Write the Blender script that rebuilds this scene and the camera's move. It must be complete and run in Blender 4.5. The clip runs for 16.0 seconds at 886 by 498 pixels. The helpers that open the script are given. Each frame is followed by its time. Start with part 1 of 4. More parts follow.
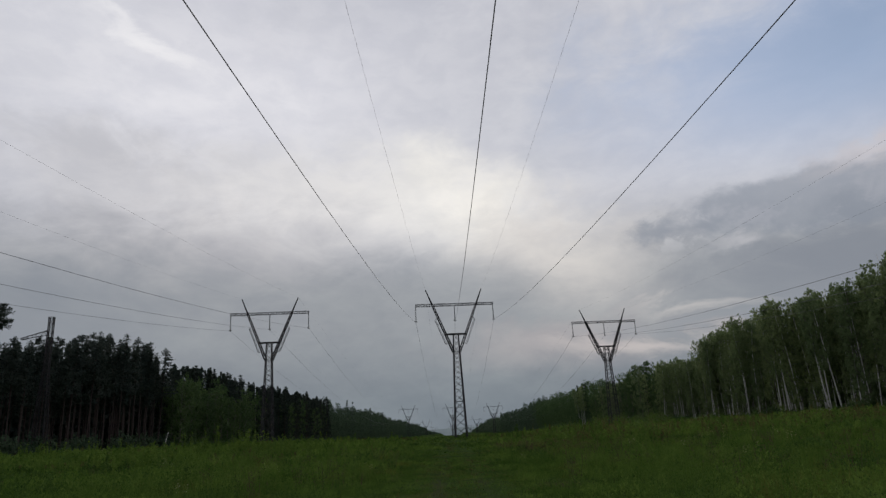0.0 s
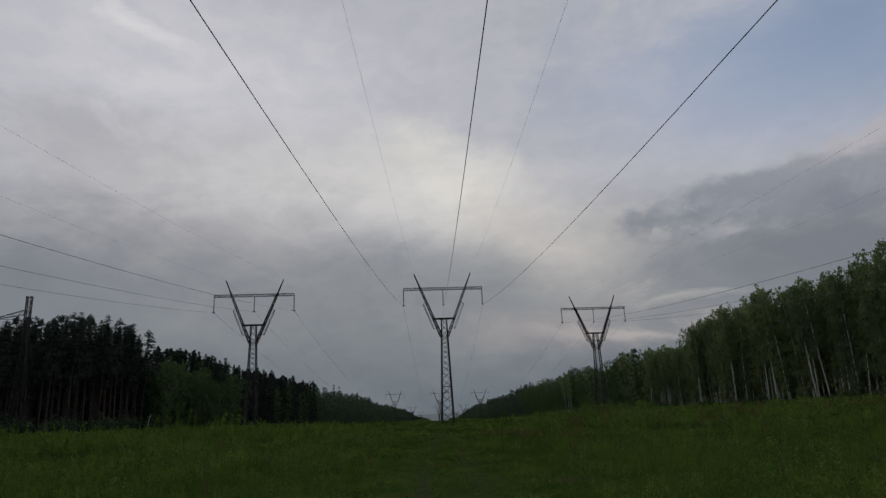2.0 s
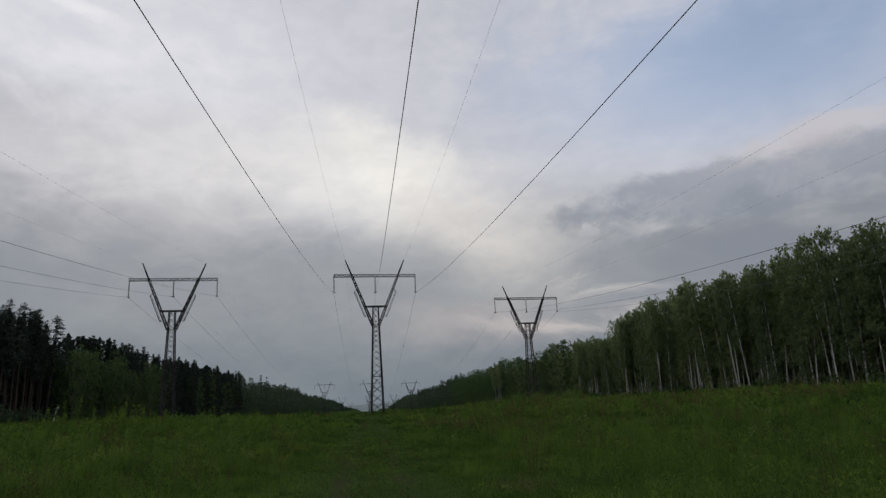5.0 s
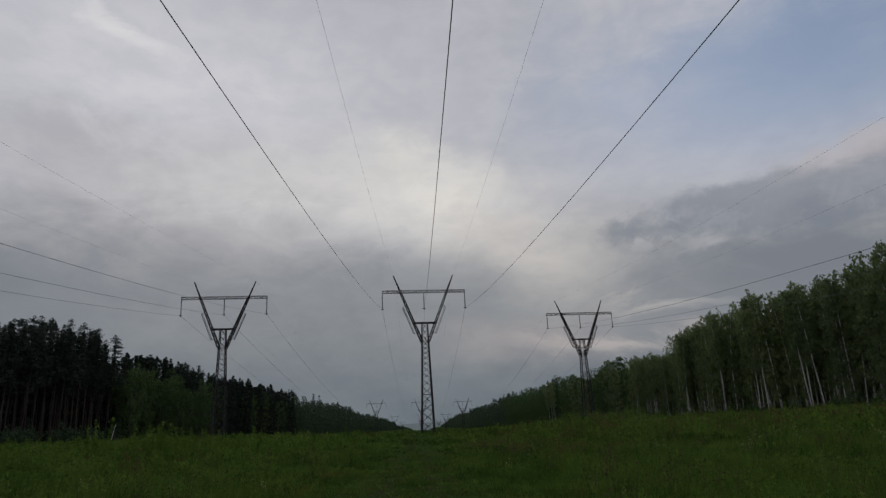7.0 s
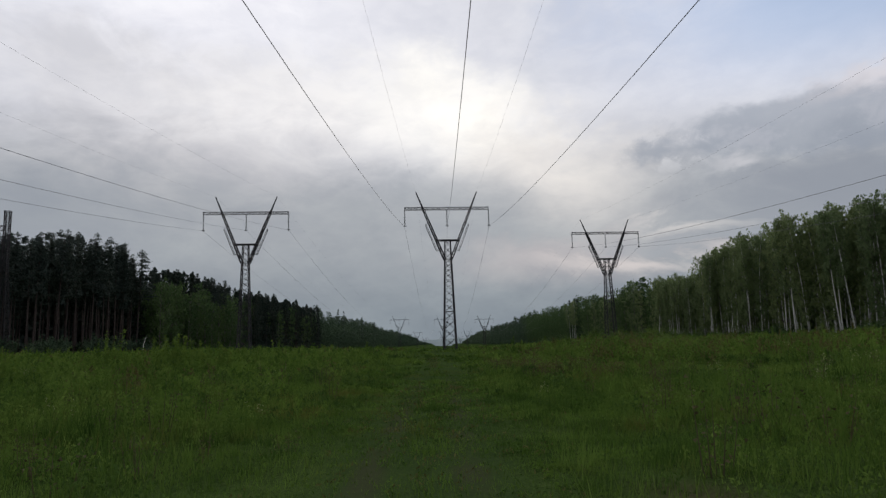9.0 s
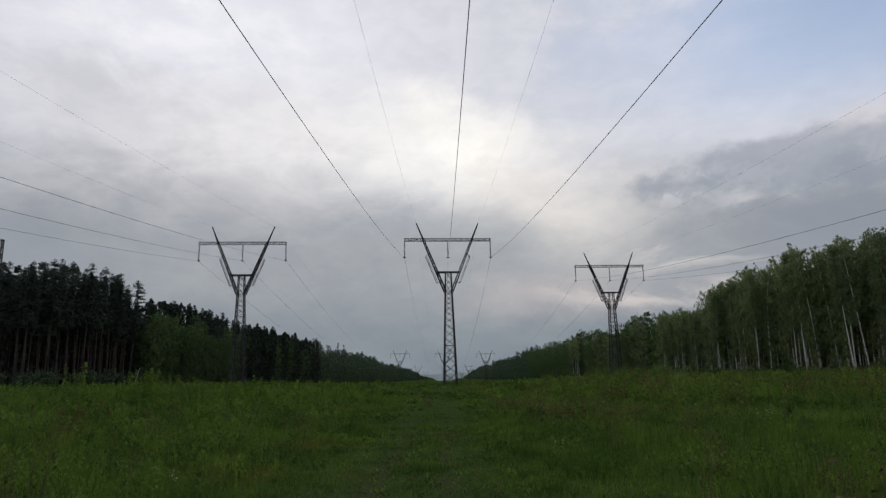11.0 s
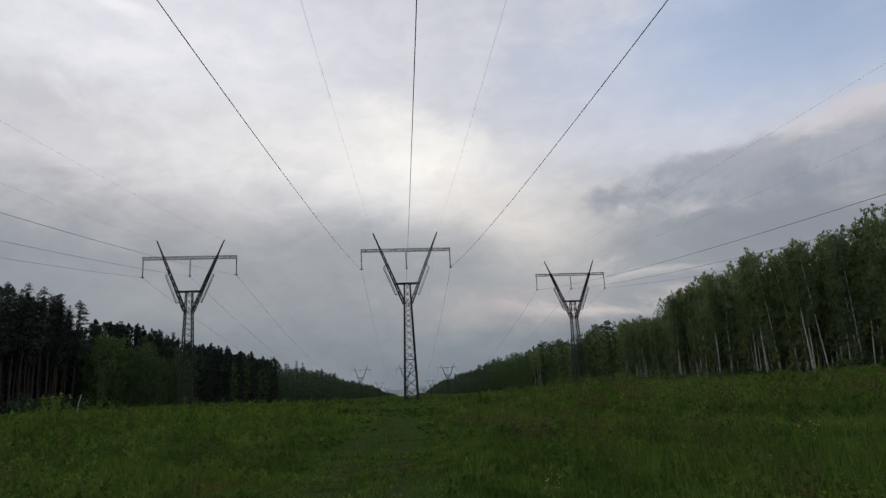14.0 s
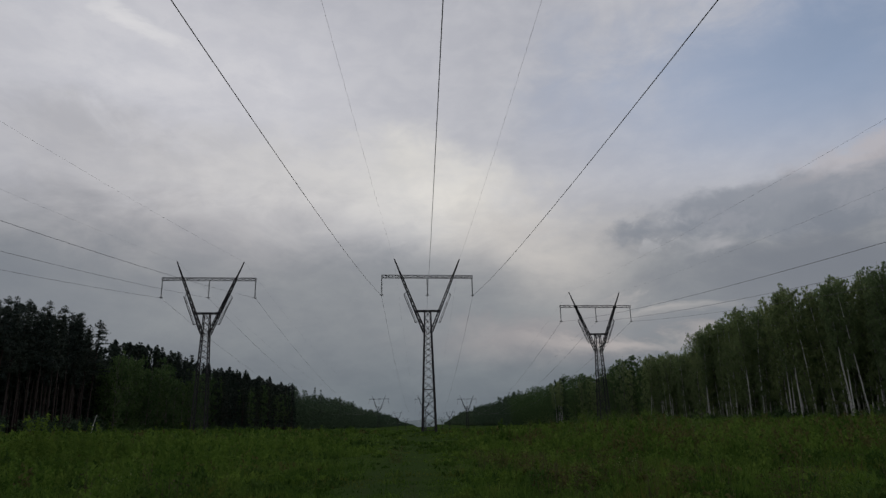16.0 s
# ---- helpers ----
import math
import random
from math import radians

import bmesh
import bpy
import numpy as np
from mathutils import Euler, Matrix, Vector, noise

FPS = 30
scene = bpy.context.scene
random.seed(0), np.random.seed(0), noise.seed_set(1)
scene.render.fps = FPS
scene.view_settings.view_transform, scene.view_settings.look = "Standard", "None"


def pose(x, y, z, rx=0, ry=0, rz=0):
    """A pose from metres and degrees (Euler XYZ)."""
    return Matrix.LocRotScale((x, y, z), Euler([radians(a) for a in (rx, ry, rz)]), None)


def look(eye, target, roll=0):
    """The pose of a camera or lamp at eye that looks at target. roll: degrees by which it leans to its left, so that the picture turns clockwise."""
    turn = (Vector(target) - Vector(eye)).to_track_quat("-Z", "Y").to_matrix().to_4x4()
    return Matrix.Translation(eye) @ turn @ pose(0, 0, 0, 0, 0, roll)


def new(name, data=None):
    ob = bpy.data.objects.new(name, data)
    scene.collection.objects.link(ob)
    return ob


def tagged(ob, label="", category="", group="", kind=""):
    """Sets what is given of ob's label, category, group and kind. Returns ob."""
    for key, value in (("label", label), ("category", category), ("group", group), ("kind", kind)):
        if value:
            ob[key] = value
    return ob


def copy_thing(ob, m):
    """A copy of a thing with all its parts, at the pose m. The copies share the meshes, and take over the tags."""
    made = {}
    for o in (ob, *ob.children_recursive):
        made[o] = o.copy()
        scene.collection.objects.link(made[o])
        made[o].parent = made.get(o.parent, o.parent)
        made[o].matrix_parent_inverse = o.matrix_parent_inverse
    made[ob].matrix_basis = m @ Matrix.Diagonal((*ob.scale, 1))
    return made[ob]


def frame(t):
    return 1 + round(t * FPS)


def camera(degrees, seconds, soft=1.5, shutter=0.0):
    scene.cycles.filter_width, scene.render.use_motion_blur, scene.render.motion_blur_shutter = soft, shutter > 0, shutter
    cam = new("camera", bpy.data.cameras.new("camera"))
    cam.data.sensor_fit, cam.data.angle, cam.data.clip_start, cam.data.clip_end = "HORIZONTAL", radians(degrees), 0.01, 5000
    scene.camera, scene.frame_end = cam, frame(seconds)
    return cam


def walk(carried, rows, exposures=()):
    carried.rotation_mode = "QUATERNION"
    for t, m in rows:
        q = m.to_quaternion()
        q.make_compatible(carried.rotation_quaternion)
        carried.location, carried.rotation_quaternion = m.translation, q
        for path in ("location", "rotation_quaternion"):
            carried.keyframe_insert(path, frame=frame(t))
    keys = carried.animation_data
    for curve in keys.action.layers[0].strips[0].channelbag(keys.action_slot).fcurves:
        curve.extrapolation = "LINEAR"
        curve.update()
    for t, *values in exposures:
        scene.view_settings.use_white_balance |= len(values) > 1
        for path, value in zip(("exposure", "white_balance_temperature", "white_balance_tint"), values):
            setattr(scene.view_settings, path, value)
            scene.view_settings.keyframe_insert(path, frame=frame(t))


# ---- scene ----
LENS = 68.48
cam = camera(LENS, 16.0, soft=1.35)
walk(cam, [
    (0, look((-1.88, -148.51, 0.63), (-1.881, -138.881, 3.327), -2.99)),
    (0.5, look((-1.93, -147.82, 0.70), (-1.991, -138.270, 3.671), -2.72)),
    (1, look((-1.88, -147.06, 0.70), (-1.958, -137.461, 3.491), -2.11)),
    (1.5, look((-1.96, -146.42, 0.67), (-2.279, -136.797, 3.365), -2.07)),
    (2, look((-1.93, -145.79, 0.67), (-1.771, -136.105, 3.155), -2.44)),
    (2.5, look((-1.92, -145.16, 0.69), (-1.713, -135.468, 3.150), -1.86)),
    (3, look((-1.88, -144.45, 0.70), (-1.357, -134.727, 2.991), -0.99)),
    (5.5, look((-1.68, -141.17, 0.56), (-0.479, -131.528, 2.907), -2.82)),
    (6, look((-1.50, -140.23, 0.55), (-0.776, -130.592, 3.114), -2.46)),
    (6.5, look((-1.50, -139.57, 0.56), (-0.952, -129.943, 3.190), -2.33)),
    (7, look((-1.37, -138.82, 0.64), (-0.954, -129.178, 3.247), -2.49)),
    (7.5, look((-1.47, -138.09, 0.58), (-1.396, -128.418, 3.097), -1.85)),
    (8, look((-1.41, -137.33, 0.41), (-1.078, -127.465, 1.984), -1.77)),
    (8.5, look((-1.39, -136.65, 0.42), (-1.634, -126.735, 1.687), -1.78)),
    (8.7, look((-1.42, -136.40, 0.62), (-1.399, -126.483, 1.928), -1.59)),
    (11, look((-1.14, -132.78, 0.80), (-1.128, -122.965, 2.724), -1.15)),
    (11.5, look((-1.13, -132.09, 0.85), (-0.999, -122.277, 2.747), -1.39)),
    (12, look((-1.00, -131.47, 0.82), (-1.078, -121.667, 2.783), -1.91)),
    (12.5, look((-1.03, -130.82, 0.74), (-1.068, -121.018, 2.710), -1.80)),
    (13, look((-0.94, -130.06, 0.87), (-0.816, -120.262, 2.862), -2.28)),
    (13.5, look((-0.90, -129.44, 0.83), (-0.730, -119.603, 2.643), -2.34)),
    (14, look((-0.86, -128.78, 0.77), (-0.223, -119.026, 2.884), -3.01)),
    (14.5, look((-0.84, -127.93, 0.81), (-0.624, -118.212, 3.179), -2.53)),
    (15, look((-0.84, -127.33, 0.84), (-0.521, -117.642, 3.284), -1.98)),
    (15.5, look((-0.78, -126.49, 0.87), (-0.409, -116.828, 3.417), -1.75)),
    (16, look((-0.75, -125.84, 0.87), (-0.443, -116.182, 3.443), -1.19)),
], exposures=[
(0, -0.05), (0.5, -0.38), (1, -0.50), (1.5, -0.50), (2, -0.42), (2.5, -0.38), (3, -0.33), (5.5, -0.05), (6, -0.25), (6.5, -0.38), (7, -0.40), (7.5, -0.42), (8, -0.20), (8.5, 0.20), (8.7, 0.24), (11, 0.16), (11.5, 0.10), (12, 0.06), (12.5, 0), (13, 0), (13.5, 0), (14, 0.07), (14.5, -0.12), (15, -0.25), (15.5, -0.32), (16, -0.37),
])

# ---- light ----
SUN_AZ, SUN_EL = radians(4.0), radians(21.0)
sun = new("sun", bpy.data.lights.new("sun", "SUN"))
sun.data.energy, sun.data.angle, sun.data.color = 0.5, radians(14), (1.0, 0.93, 0.82)
sun.matrix_world = look((0, 0, 60), (-math.sin(SUN_AZ) * math.cos(SUN_EL) * 50, -math.cos(SUN_AZ) * math.cos(SUN_EL) * 50, 60 - math.sin(SUN_EL) * 50))


class Nodes:
    """A short way to write node trees."""

    def __init__(self, tree):
        self.tree = tree
        tree.nodes.clear()

    def add(self, kind, **sets):
        n = self.tree.nodes.new(kind)
        for key, value in sets.items():
            setattr(n, key, value)
        return n

    def put(self, socket, value):
        if isinstance(value, bpy.types.NodeSocket):
            self.tree.links.new(value, socket)
        elif value is not None:
            socket.default_value = value

    def math(self, op, a, b=None, c=None, clamp=False):
        n = self.add("ShaderNodeMath", operation=op, use_clamp=clamp)
        for s, v in zip(n.inputs, (a, b, c)):
            self.put(s, v)
        return n.outputs[0]

    def vec(self, op, a, b=None):
        n = self.add("ShaderNodeVectorMath", operation=op)
        self.put(n.inputs[0], a)
        self.put(n.inputs[1], b)
        return n.outputs["Value"] if op == "DOT_PRODUCT" else n.outputs[0]

    def mix(self, f, a, b, how="MIX"):
        n = self.add("ShaderNodeMix", data_type="RGBA", blend_type=how)
        self.put(n.inputs[0], f)
        self.put(n.inputs[6], a)
        self.put(n.inputs[7], b)
        return n.outputs[2]

    def smooth(self, v, lo, hi, to0=0.0, to1=1.0):
        n = self.add("ShaderNodeMapRange", interpolation_type="SMOOTHSTEP")
        for s, x in zip(n.inputs, (v, lo, hi, to0, to1)):
            self.put(s, x)
        return n.outputs[0]

    def noise(self, vector, scale, detail=4.0, rough=0.55, warp=0.0):
        n = self.add("ShaderNodeTexNoise")
        self.put(n.inputs["Vector"], vector)
        self.put(n.inputs["Scale"], scale)
        self.put(n.inputs["Detail"], detail)
        self.put(n.inputs["Roughness"], rough)
        self.put(n.inputs["Distortion"], warp)
        return n.outputs["Fac"]


def build_sky():
    world = bpy.data.worlds.new("evening_sky")
    scene.world = world
    world.use_nodes = True
    k = Nodes(world.node_tree)
    way = k.add("ShaderNodeTexCoord").outputs["Generated"]
    xyz = k.add("ShaderNodeSeparateXYZ")
    k.put(xyz.inputs[0], way)
    up = k.math("MAXIMUM", xyz.outputs[2], 0.0)
    low = k.math("ADD", up, 0.30)
    flat = k.add("ShaderNodeCombineXYZ")
    k.put(flat.inputs[0], k.math("DIVIDE", xyz.outputs[0], low))
    k.put(flat.inputs[1], k.math("DIVIDE", xyz.outputs[1], low))
    az = k.math("ARCTAN2", xyz.outputs[0], xyz.outputs[1])
    el = k.math("ARCSINE", xyz.outputs[2])
    bow = k.add("ShaderNodeCombineXYZ")
    k.put(bow.inputs[0], az)
    k.put(bow.inputs[1], k.math("MULTIPLY", el, 1.9))
    wisps = k.noise(flat.outputs[0], 1.7, 6.0, 0.6, 0.5)
    puffs = k.noise(bow.outputs[0], 7.0, 7.0, 0.62, 0.4)
    broad = k.noise(flat.outputs[0], 0.6, 3.0, 0.5)
    fleck = k.noise(bow.outputs[0], 16.0, 5.0, 0.6, 0.3)

    # billowing shifts the edge of every patch
    shift = k.vec("ADD", bow.outputs[0], (3.7, 1.9, 0.0))
    roll = k.noise(shift, 4.0, 7.0, 0.6, 0.3)
    az_bent = k.math("ADD", az, k.math("MULTIPLY", k.math("SUBTRACT", roll, 0.5), radians(13)))
    el_bent = k.math("ADD", el, k.math("MULTIPLY", k.math("SUBTRACT", puffs, 0.5), radians(6.5)))

    def patch(az0, el0, wide, high, lo=0.0, hi=1.0, rough=0.0, tilt=0.0):
        """1 in the middle of a cloud patch, 0 outside it, with a ragged edge."""
        da = k.math("SUBTRACT", az_bent, radians(az0))
        de = k.math("SUBTRACT", el_bent, radians(el0))
        if tilt:
            de = k.math("SUBTRACT", de, k.math("MULTIPLY", da, tilt))
        a = k.math("DIVIDE", da, radians(wide))
        e = k.math("DIVIDE", de, radians(high))
        r = k.math("SQRT", k.math("ADD", k.math("MULTIPLY", a, a), k.math("MULTIPLY", e, e)))
        if rough:
            r = k.math("ADD", r, k.math("MULTIPLY", k.math("SUBTRACT", puffs, 0.5), rough))
        return k.smooth(r, hi, lo)

    # heaped clouds billow alike in width and height
    even = k.add("ShaderNodeCombineXYZ")
    k.put(even.inputs[0], az)
    k.put(even.inputs[1], k.math("MULTIPLY", el, 1.25))
    heap = k.noise(even.outputs[0], 7.5, 4.0, 0.55, 0.25)
    curl = k.noise(k.vec("ADD", even.outputs[0], (1.3, 4.1, 0.0)), 24.0, 7.0, 0.64, 0.25)

    def billow(az0, el0, wide, high, tilt, lo, hi, big=1.5, small=0.9):
        """A heaped cloud with a lumpy edge."""
        da = k.math("SUBTRACT", az, radians(az0))
        de = k.math("SUBTRACT", k.math("SUBTRACT", el, radians(el0)), k.math("MULTIPLY", da, tilt))
        a, e = k.math("DIVIDE", da, radians(wide)), k.math("DIVIDE", de, radians(high))
        r = k.math("SQRT", k.math("ADD", k.math("MULTIPLY", a, a), k.math("MULTIPLY", e, e)))
        r = k.math("ADD", r, k.math("MULTIPLY", k.math("SUBTRACT", heap, 0.5), big))
        r = k.math("ADD", r, k.math("MULTIPLY", k.math("SUBTRACT", curl, 0.5), small))
        return k.smooth(r, hi, lo)

    def lay(col, amount, mask, colour):
        return k.mix(k.math("MULTIPLY", mask, amount), col, (*colour, 1))

    col = k.mix(k.smooth(el, radians(0), radians(13)), (0.208, 0.240, 0.268, 1), (0.368, 0.380, 0.398, 1))
    col = k.mix(k.smooth(el, radians(11), radians(21)), col, (0.60, 0.605, 0.655, 1))
    # thin bright veil in the north and west, cream where the sun stands behind it
    col = lay(col, 0.80, patch(-22, 29, 26, 10, 0.0, 1.25, 0.8), (0.84, 0.83, 0.865))
    col = lay(col, 0.85, patch(-10.0, 20.0, 25, 5.0, 0.0, 1.35, 1.0, -0.03), (0.84, 0.815, 0.795))
    col = lay(col, 0.66, patch(1.5, 19.6, 13, 5.6, 0.0, 1.30, 1.0, -0.32), (0.93, 0.90, 0.85))
    col = lay(col, 0.28, patch(2.8, 19.2, 5.5, 2.8, 0.0, 1.5, 1.3, -0.35), (1.08, 1.02, 0.91))
    col = lay(col, 0.75, patch(11.0, 14.2, 9.5, 5.4, 0.0, 1.3, 1.0, -0.25), (0.72, 0.68, 0.645))
    col = lay(col, 0.45, patch(-28.0, 21.5, 12, 3.8, 0.0, 1.3, 1.4), (0.51, 0.505, 0.53))
    col = lay(col, 0.40, patch(-24, 15.5, 18, 3.6, 0.0, 1.4, 1.0), (0.50, 0.475, 0.48))
    col = lay(col, 0.35, patch(-6, 12.0, 16, 3.4, 0.1, 1.4, 1.0), (0.31, 0.335, 0.360))
    col = lay(col, 0.40, patch(9.5, 23.0, 2.4, 2.2, 0.0, 1.3, 1.4), (0.50, 0.52, 0.58))
    col = lay(col, 0.65, patch(11, 6.8, 11, 2.2, 0.1, 1.4, 1.6), (0.48, 0.44, 0.44))
    # mottling at three sizes
    col = k.mix(1.0, col, k.mix(k.smooth(wisps, 0.28, 0.74), (0.955, 0.957, 0.965, 1), (1.036, 1.034, 1.030, 1)), "MULTIPLY")
    col = k.mix(1.0, col, k.mix(k.smooth(puffs, 0.30, 0.70), (0.94, 0.944, 0.955, 1), (1.05, 1.046, 1.038, 1)), "MULTIPLY")
    col = k.mix(1.0, col, k.mix(k.smooth(broad, 0.35, 0.65), (0.94, 0.94, 0.95, 1), (1.04, 1.04, 1.03, 1)), "MULTIPLY")
    col = k.mix(1.0, col, k.mix(k.smooth(fleck, 0.35, 0.65), (0.965, 0.968, 0.975, 1), (1.03, 1.028, 1.022, 1)), "MULTIPLY")
    col = lay(col, 0.62, patch(-26.5, 31.5, 5.0, 0.8, 0.0, 1.6, 1.2, -0.28), (0.95, 0.93, 0.93))
    # bluer air above the birches
    col = lay(col, 0.88, patch(35, 26.5, 25, 9.0, 0.0, 1.2, 0.8), (0.370, 0.470, 0.670))
    open_sky = k.math("MULTIPLY", patch(38, 26, 22, 8.0, 0.0, 1.15, 0.8), k.smooth(wisps, 0.74, 0.36, 0.15, 0.55))
    # bank of grey cloud over the birches with a pale rim
    rim = patch(38.5, 18.6, 10, 1.2, 0.0, 1.25, 1.6, 0.06)
    bank = billow(34.0, 16.1, 18.0, 2.8, 0.02, 0.55, 1.02)
    lumps = k.math("MULTIPLY", bank, k.smooth(k.math("ADD", k.math("MULTIPLY", curl, 0.6), k.math("MULTIPLY", heap, 0.4)), 0.47, 0.60))
    # the ragged western end of the bank, where light breaks through
    lit = k.math("MULTIPLY", billow(20.0, 15.0, 5.5, 2.4, 0.0, 0.2, 1.2, 1.0, 1.4), k.smooth(curl, 0.50, 0.62))
    under = patch(33, 11.0, 19, 4.6, 0.1, 1.25, 0.9)
    col = lay(col, 0.75, patch(-42, 11.0, 24, 7.0, 0.1, 1.3, 0.8), (0.235, 0.260, 0.298))
    col = lay(col, 0.80, under, (0.228, 0.250, 0.292))
    # low streaks of cream and grey under the bank
    col = lay(col, 0.75, patch(16, 6.2, 8, 0.9, 0.0, 1.4, 1.5), (0.60, 0.55, 0.53))
    col = lay(col, 0.50, patch(19, 7.6, 9, 0.6, 0.0, 1.4, 1.5), (0.31, 0.335, 0.365))
    col = lay(col, 0.60, patch(21, 9.0, 6, 0.7, 0.0, 1.4, 1.5), (0.60, 0.57, 0.55))
    col = lay(col, 0.66, bank, (0.258, 0.286, 0.338))
    col = lay(col, 0.55, lumps, (0.40, 0.41, 0.455))
    col = lay(col, 0.45, lit, (0.62, 0.62, 0.64))
    col = lay(col, 0.60, rim, (0.62, 0.57, 0.575))
    col = lay(col, 0.40, patch(24.5, 13.4, 2.2, 0.7, 0.0, 1.3, 1.6), (0.66, 0.64, 0.66))
    cover = k.math("MAXIMUM", k.math("MAXIMUM", bank, rim), under)
    veil = k.math("SUBTRACT", 1.0, k.math("MULTIPLY", open_sky, k.math("SUBTRACT", 1.0, cover, None, True)))
    col = k.mix(1.0, col, (0.993, 1.0, 1.010, 1), "MULTIPLY")
    clouds = k.add("ShaderNodeBackground")
    k.put(clouds.inputs[0], col)
    k.put(clouds.inputs[1], 1.0)
    sky = k.add("ShaderNodeTexSky", sky_type="NISHITA", sun_disc=False, sun_elevation=SUN_EL, sun_rotation=SUN_AZ, air_density=1.0, dust_density=0.6)
    clear = k.add("ShaderNodeBackground")
    k.put(clear.inputs[0], sky.outputs[0])
    k.put(clear.inputs[1], 0.092)
    both = k.add("ShaderNodeMixShader")
    k.put(both.inputs[0], veil)
    k.tree.links.new(clear.outputs[0], both.inputs[1])
    k.tree.links.new(clouds.outputs[0], both.inputs[2])
    out = k.add("ShaderNodeOutputWorld")
    k.tree.links.new(both.outputs[0], out.inputs[0])


build_sky()

# ---- materials ----


def surface(name, dark, light, scale, rough=0.7, metal=0.0, fine=8.0, bump=0.15, island=0.0, leafy=0.0, stains=None, shine=0.25):
    """Two colours mixed by coarse and fine noise at real size, with relief; island: variation from piece to piece."""
    m = bpy.data.materials.new(name)
    m.use_nodes = True
    k = Nodes(m.node_tree)
    where = k.add("ShaderNodeTexCoord").outputs["Object"]
    geo = k.add("ShaderNodeNewGeometry")
    coarse = k.noise(where, scale, 4.0)
    grain = k.noise(where, scale * fine, 3.0)
    f = k.smooth(k.math("ADD", k.math("MULTIPLY", coarse, 0.6), k.math("MULTIPLY", grain, 0.4)), 0.35, 0.65)
    if island:
        f = k.math("ADD", k.math("MULTIPLY", f, 1 - island), k.math("MULTIPLY", geo.outputs["Random Per Island"], island))
    col = k.mix(f, (*dark, 1), (*light, 1))
    if leafy or island:
        each = k.add("ShaderNodeObjectInfo").outputs["Random"]
        tone = k.mix(each, (0.80, 0.85, 0.84, 1), (1.17, 1.13, 1.02, 1))
        col = k.mix(1.0, col, tone, "MULTIPLY")
    if stains:
        spots = k.smooth(k.noise(where, stains[1], 5.0, 0.65), *(stains[2] if len(stains) > 2 else (0.56, 0.66)))
        col = k.mix(spots, col, (*stains[0], 1))
    p = k.add("ShaderNodeBsdfPrincipled")
    k.put(p.inputs["Base Color"], col)
    k.put(p.inputs["Roughness"], k.smooth(grain, 0.2, 0.8, rough - 0.1, min(1.0, rough + 0.1)))
    k.put(p.inputs["Metallic"], metal)
    k.put(p.inputs["Specular IOR Level"], 0.03 if leafy or island else shine)
    if bump:
        b = k.add("ShaderNodeBump")
        k.put(b.inputs["Strength"], bump)
        k.put(b.inputs["Distance"], 0.02)
        k.put(b.inputs["Height"], grain)
        k.tree.links.new(b.outputs[0], p.inputs["Normal"])
    out = k.add("ShaderNodeOutputMaterial")
    if leafy:
        t = k.add("ShaderNodeBsdfTranslucent")
        k.put(t.inputs[0], col)
        both = k.add("ShaderNodeMixShader")
        k.put(both.inputs[0], leafy)
        k.tree.links.new(p.outputs[0], both.inputs[1])
        k.tree.links.new(t.outputs[0], both.inputs[2])
        k.tree.links.new(both.outputs[0], out.inputs[0])
    else:
        k.tree.links.new(p.outputs[0], out.inputs[0])
    return m


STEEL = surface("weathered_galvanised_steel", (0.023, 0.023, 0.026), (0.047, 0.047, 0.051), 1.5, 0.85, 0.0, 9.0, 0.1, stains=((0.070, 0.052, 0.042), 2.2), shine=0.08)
CABLE = surface("weathered_aluminium_cable", (0.10, 0.10, 0.105), (0.17, 0.17, 0.178), 2.0, 0.7, 0.2, 6.0, 0.0)
GLASS = surface("insulator_glass", (0.025, 0.03, 0.03), (0.05, 0.06, 0.06), 6.0, 0.25, 0.0, 4.0, 0.0)
CONCRETE = surface("footing_concrete", (0.20, 0.20, 0.19), (0.34, 0.33, 0.31), 3.0, 0.9)
BIRCH_BARK = surface("birch_bark", (0.36, 0.35, 0.335), (0.60, 0.59, 0.565), 1.2, 0.75, 0.0, 7.0, 0.2, stains=((0.05, 0.045, 0.04), 3.2))
PINE_BARK = surface("pine_bark", (0.026, 0.020, 0.019), (0.058, 0.043, 0.038), 1.0, 0.9, 0.0, 9.0, 0.5)
GREY_BARK = surface("grey_bark", (0.07, 0.065, 0.055), (0.15, 0.14, 0.12), 1.0, 0.9, 0.0, 9.0, 0.5)
BIRCH_LEAF = surface("birch_leaves", (0.110, 0.154, 0.073), (0.218, 0.270, 0.129), 0.25, 0.8, 0.0, 6.0, 0.0, 0.5, 0.5)
WOOD_LEAF = surface("mixed_wood_leaves", (0.045, 0.080, 0.036), (0.094, 0.143, 0.058), 0.25, 0.8, 0.0, 6.0, 0.0, 0.5, 0.3)
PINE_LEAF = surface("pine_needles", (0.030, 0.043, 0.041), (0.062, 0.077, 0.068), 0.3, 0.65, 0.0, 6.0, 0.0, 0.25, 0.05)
SPRUCE_LEAF = surface("spruce_needles", (0.020, 0.031, 0.027), (0.044, 0.058, 0.047), 0.3, 0.65, 0.0, 6.0, 0.0, 0.35, 0.05)
FAR_LEAF = surface("distant_wood_leaves", (0.038, 0.063, 0.043), (0.082, 0.116, 0.073), 0.10, 0.85, 0.0, 4.0, 0.0, 0.25, 0.15)
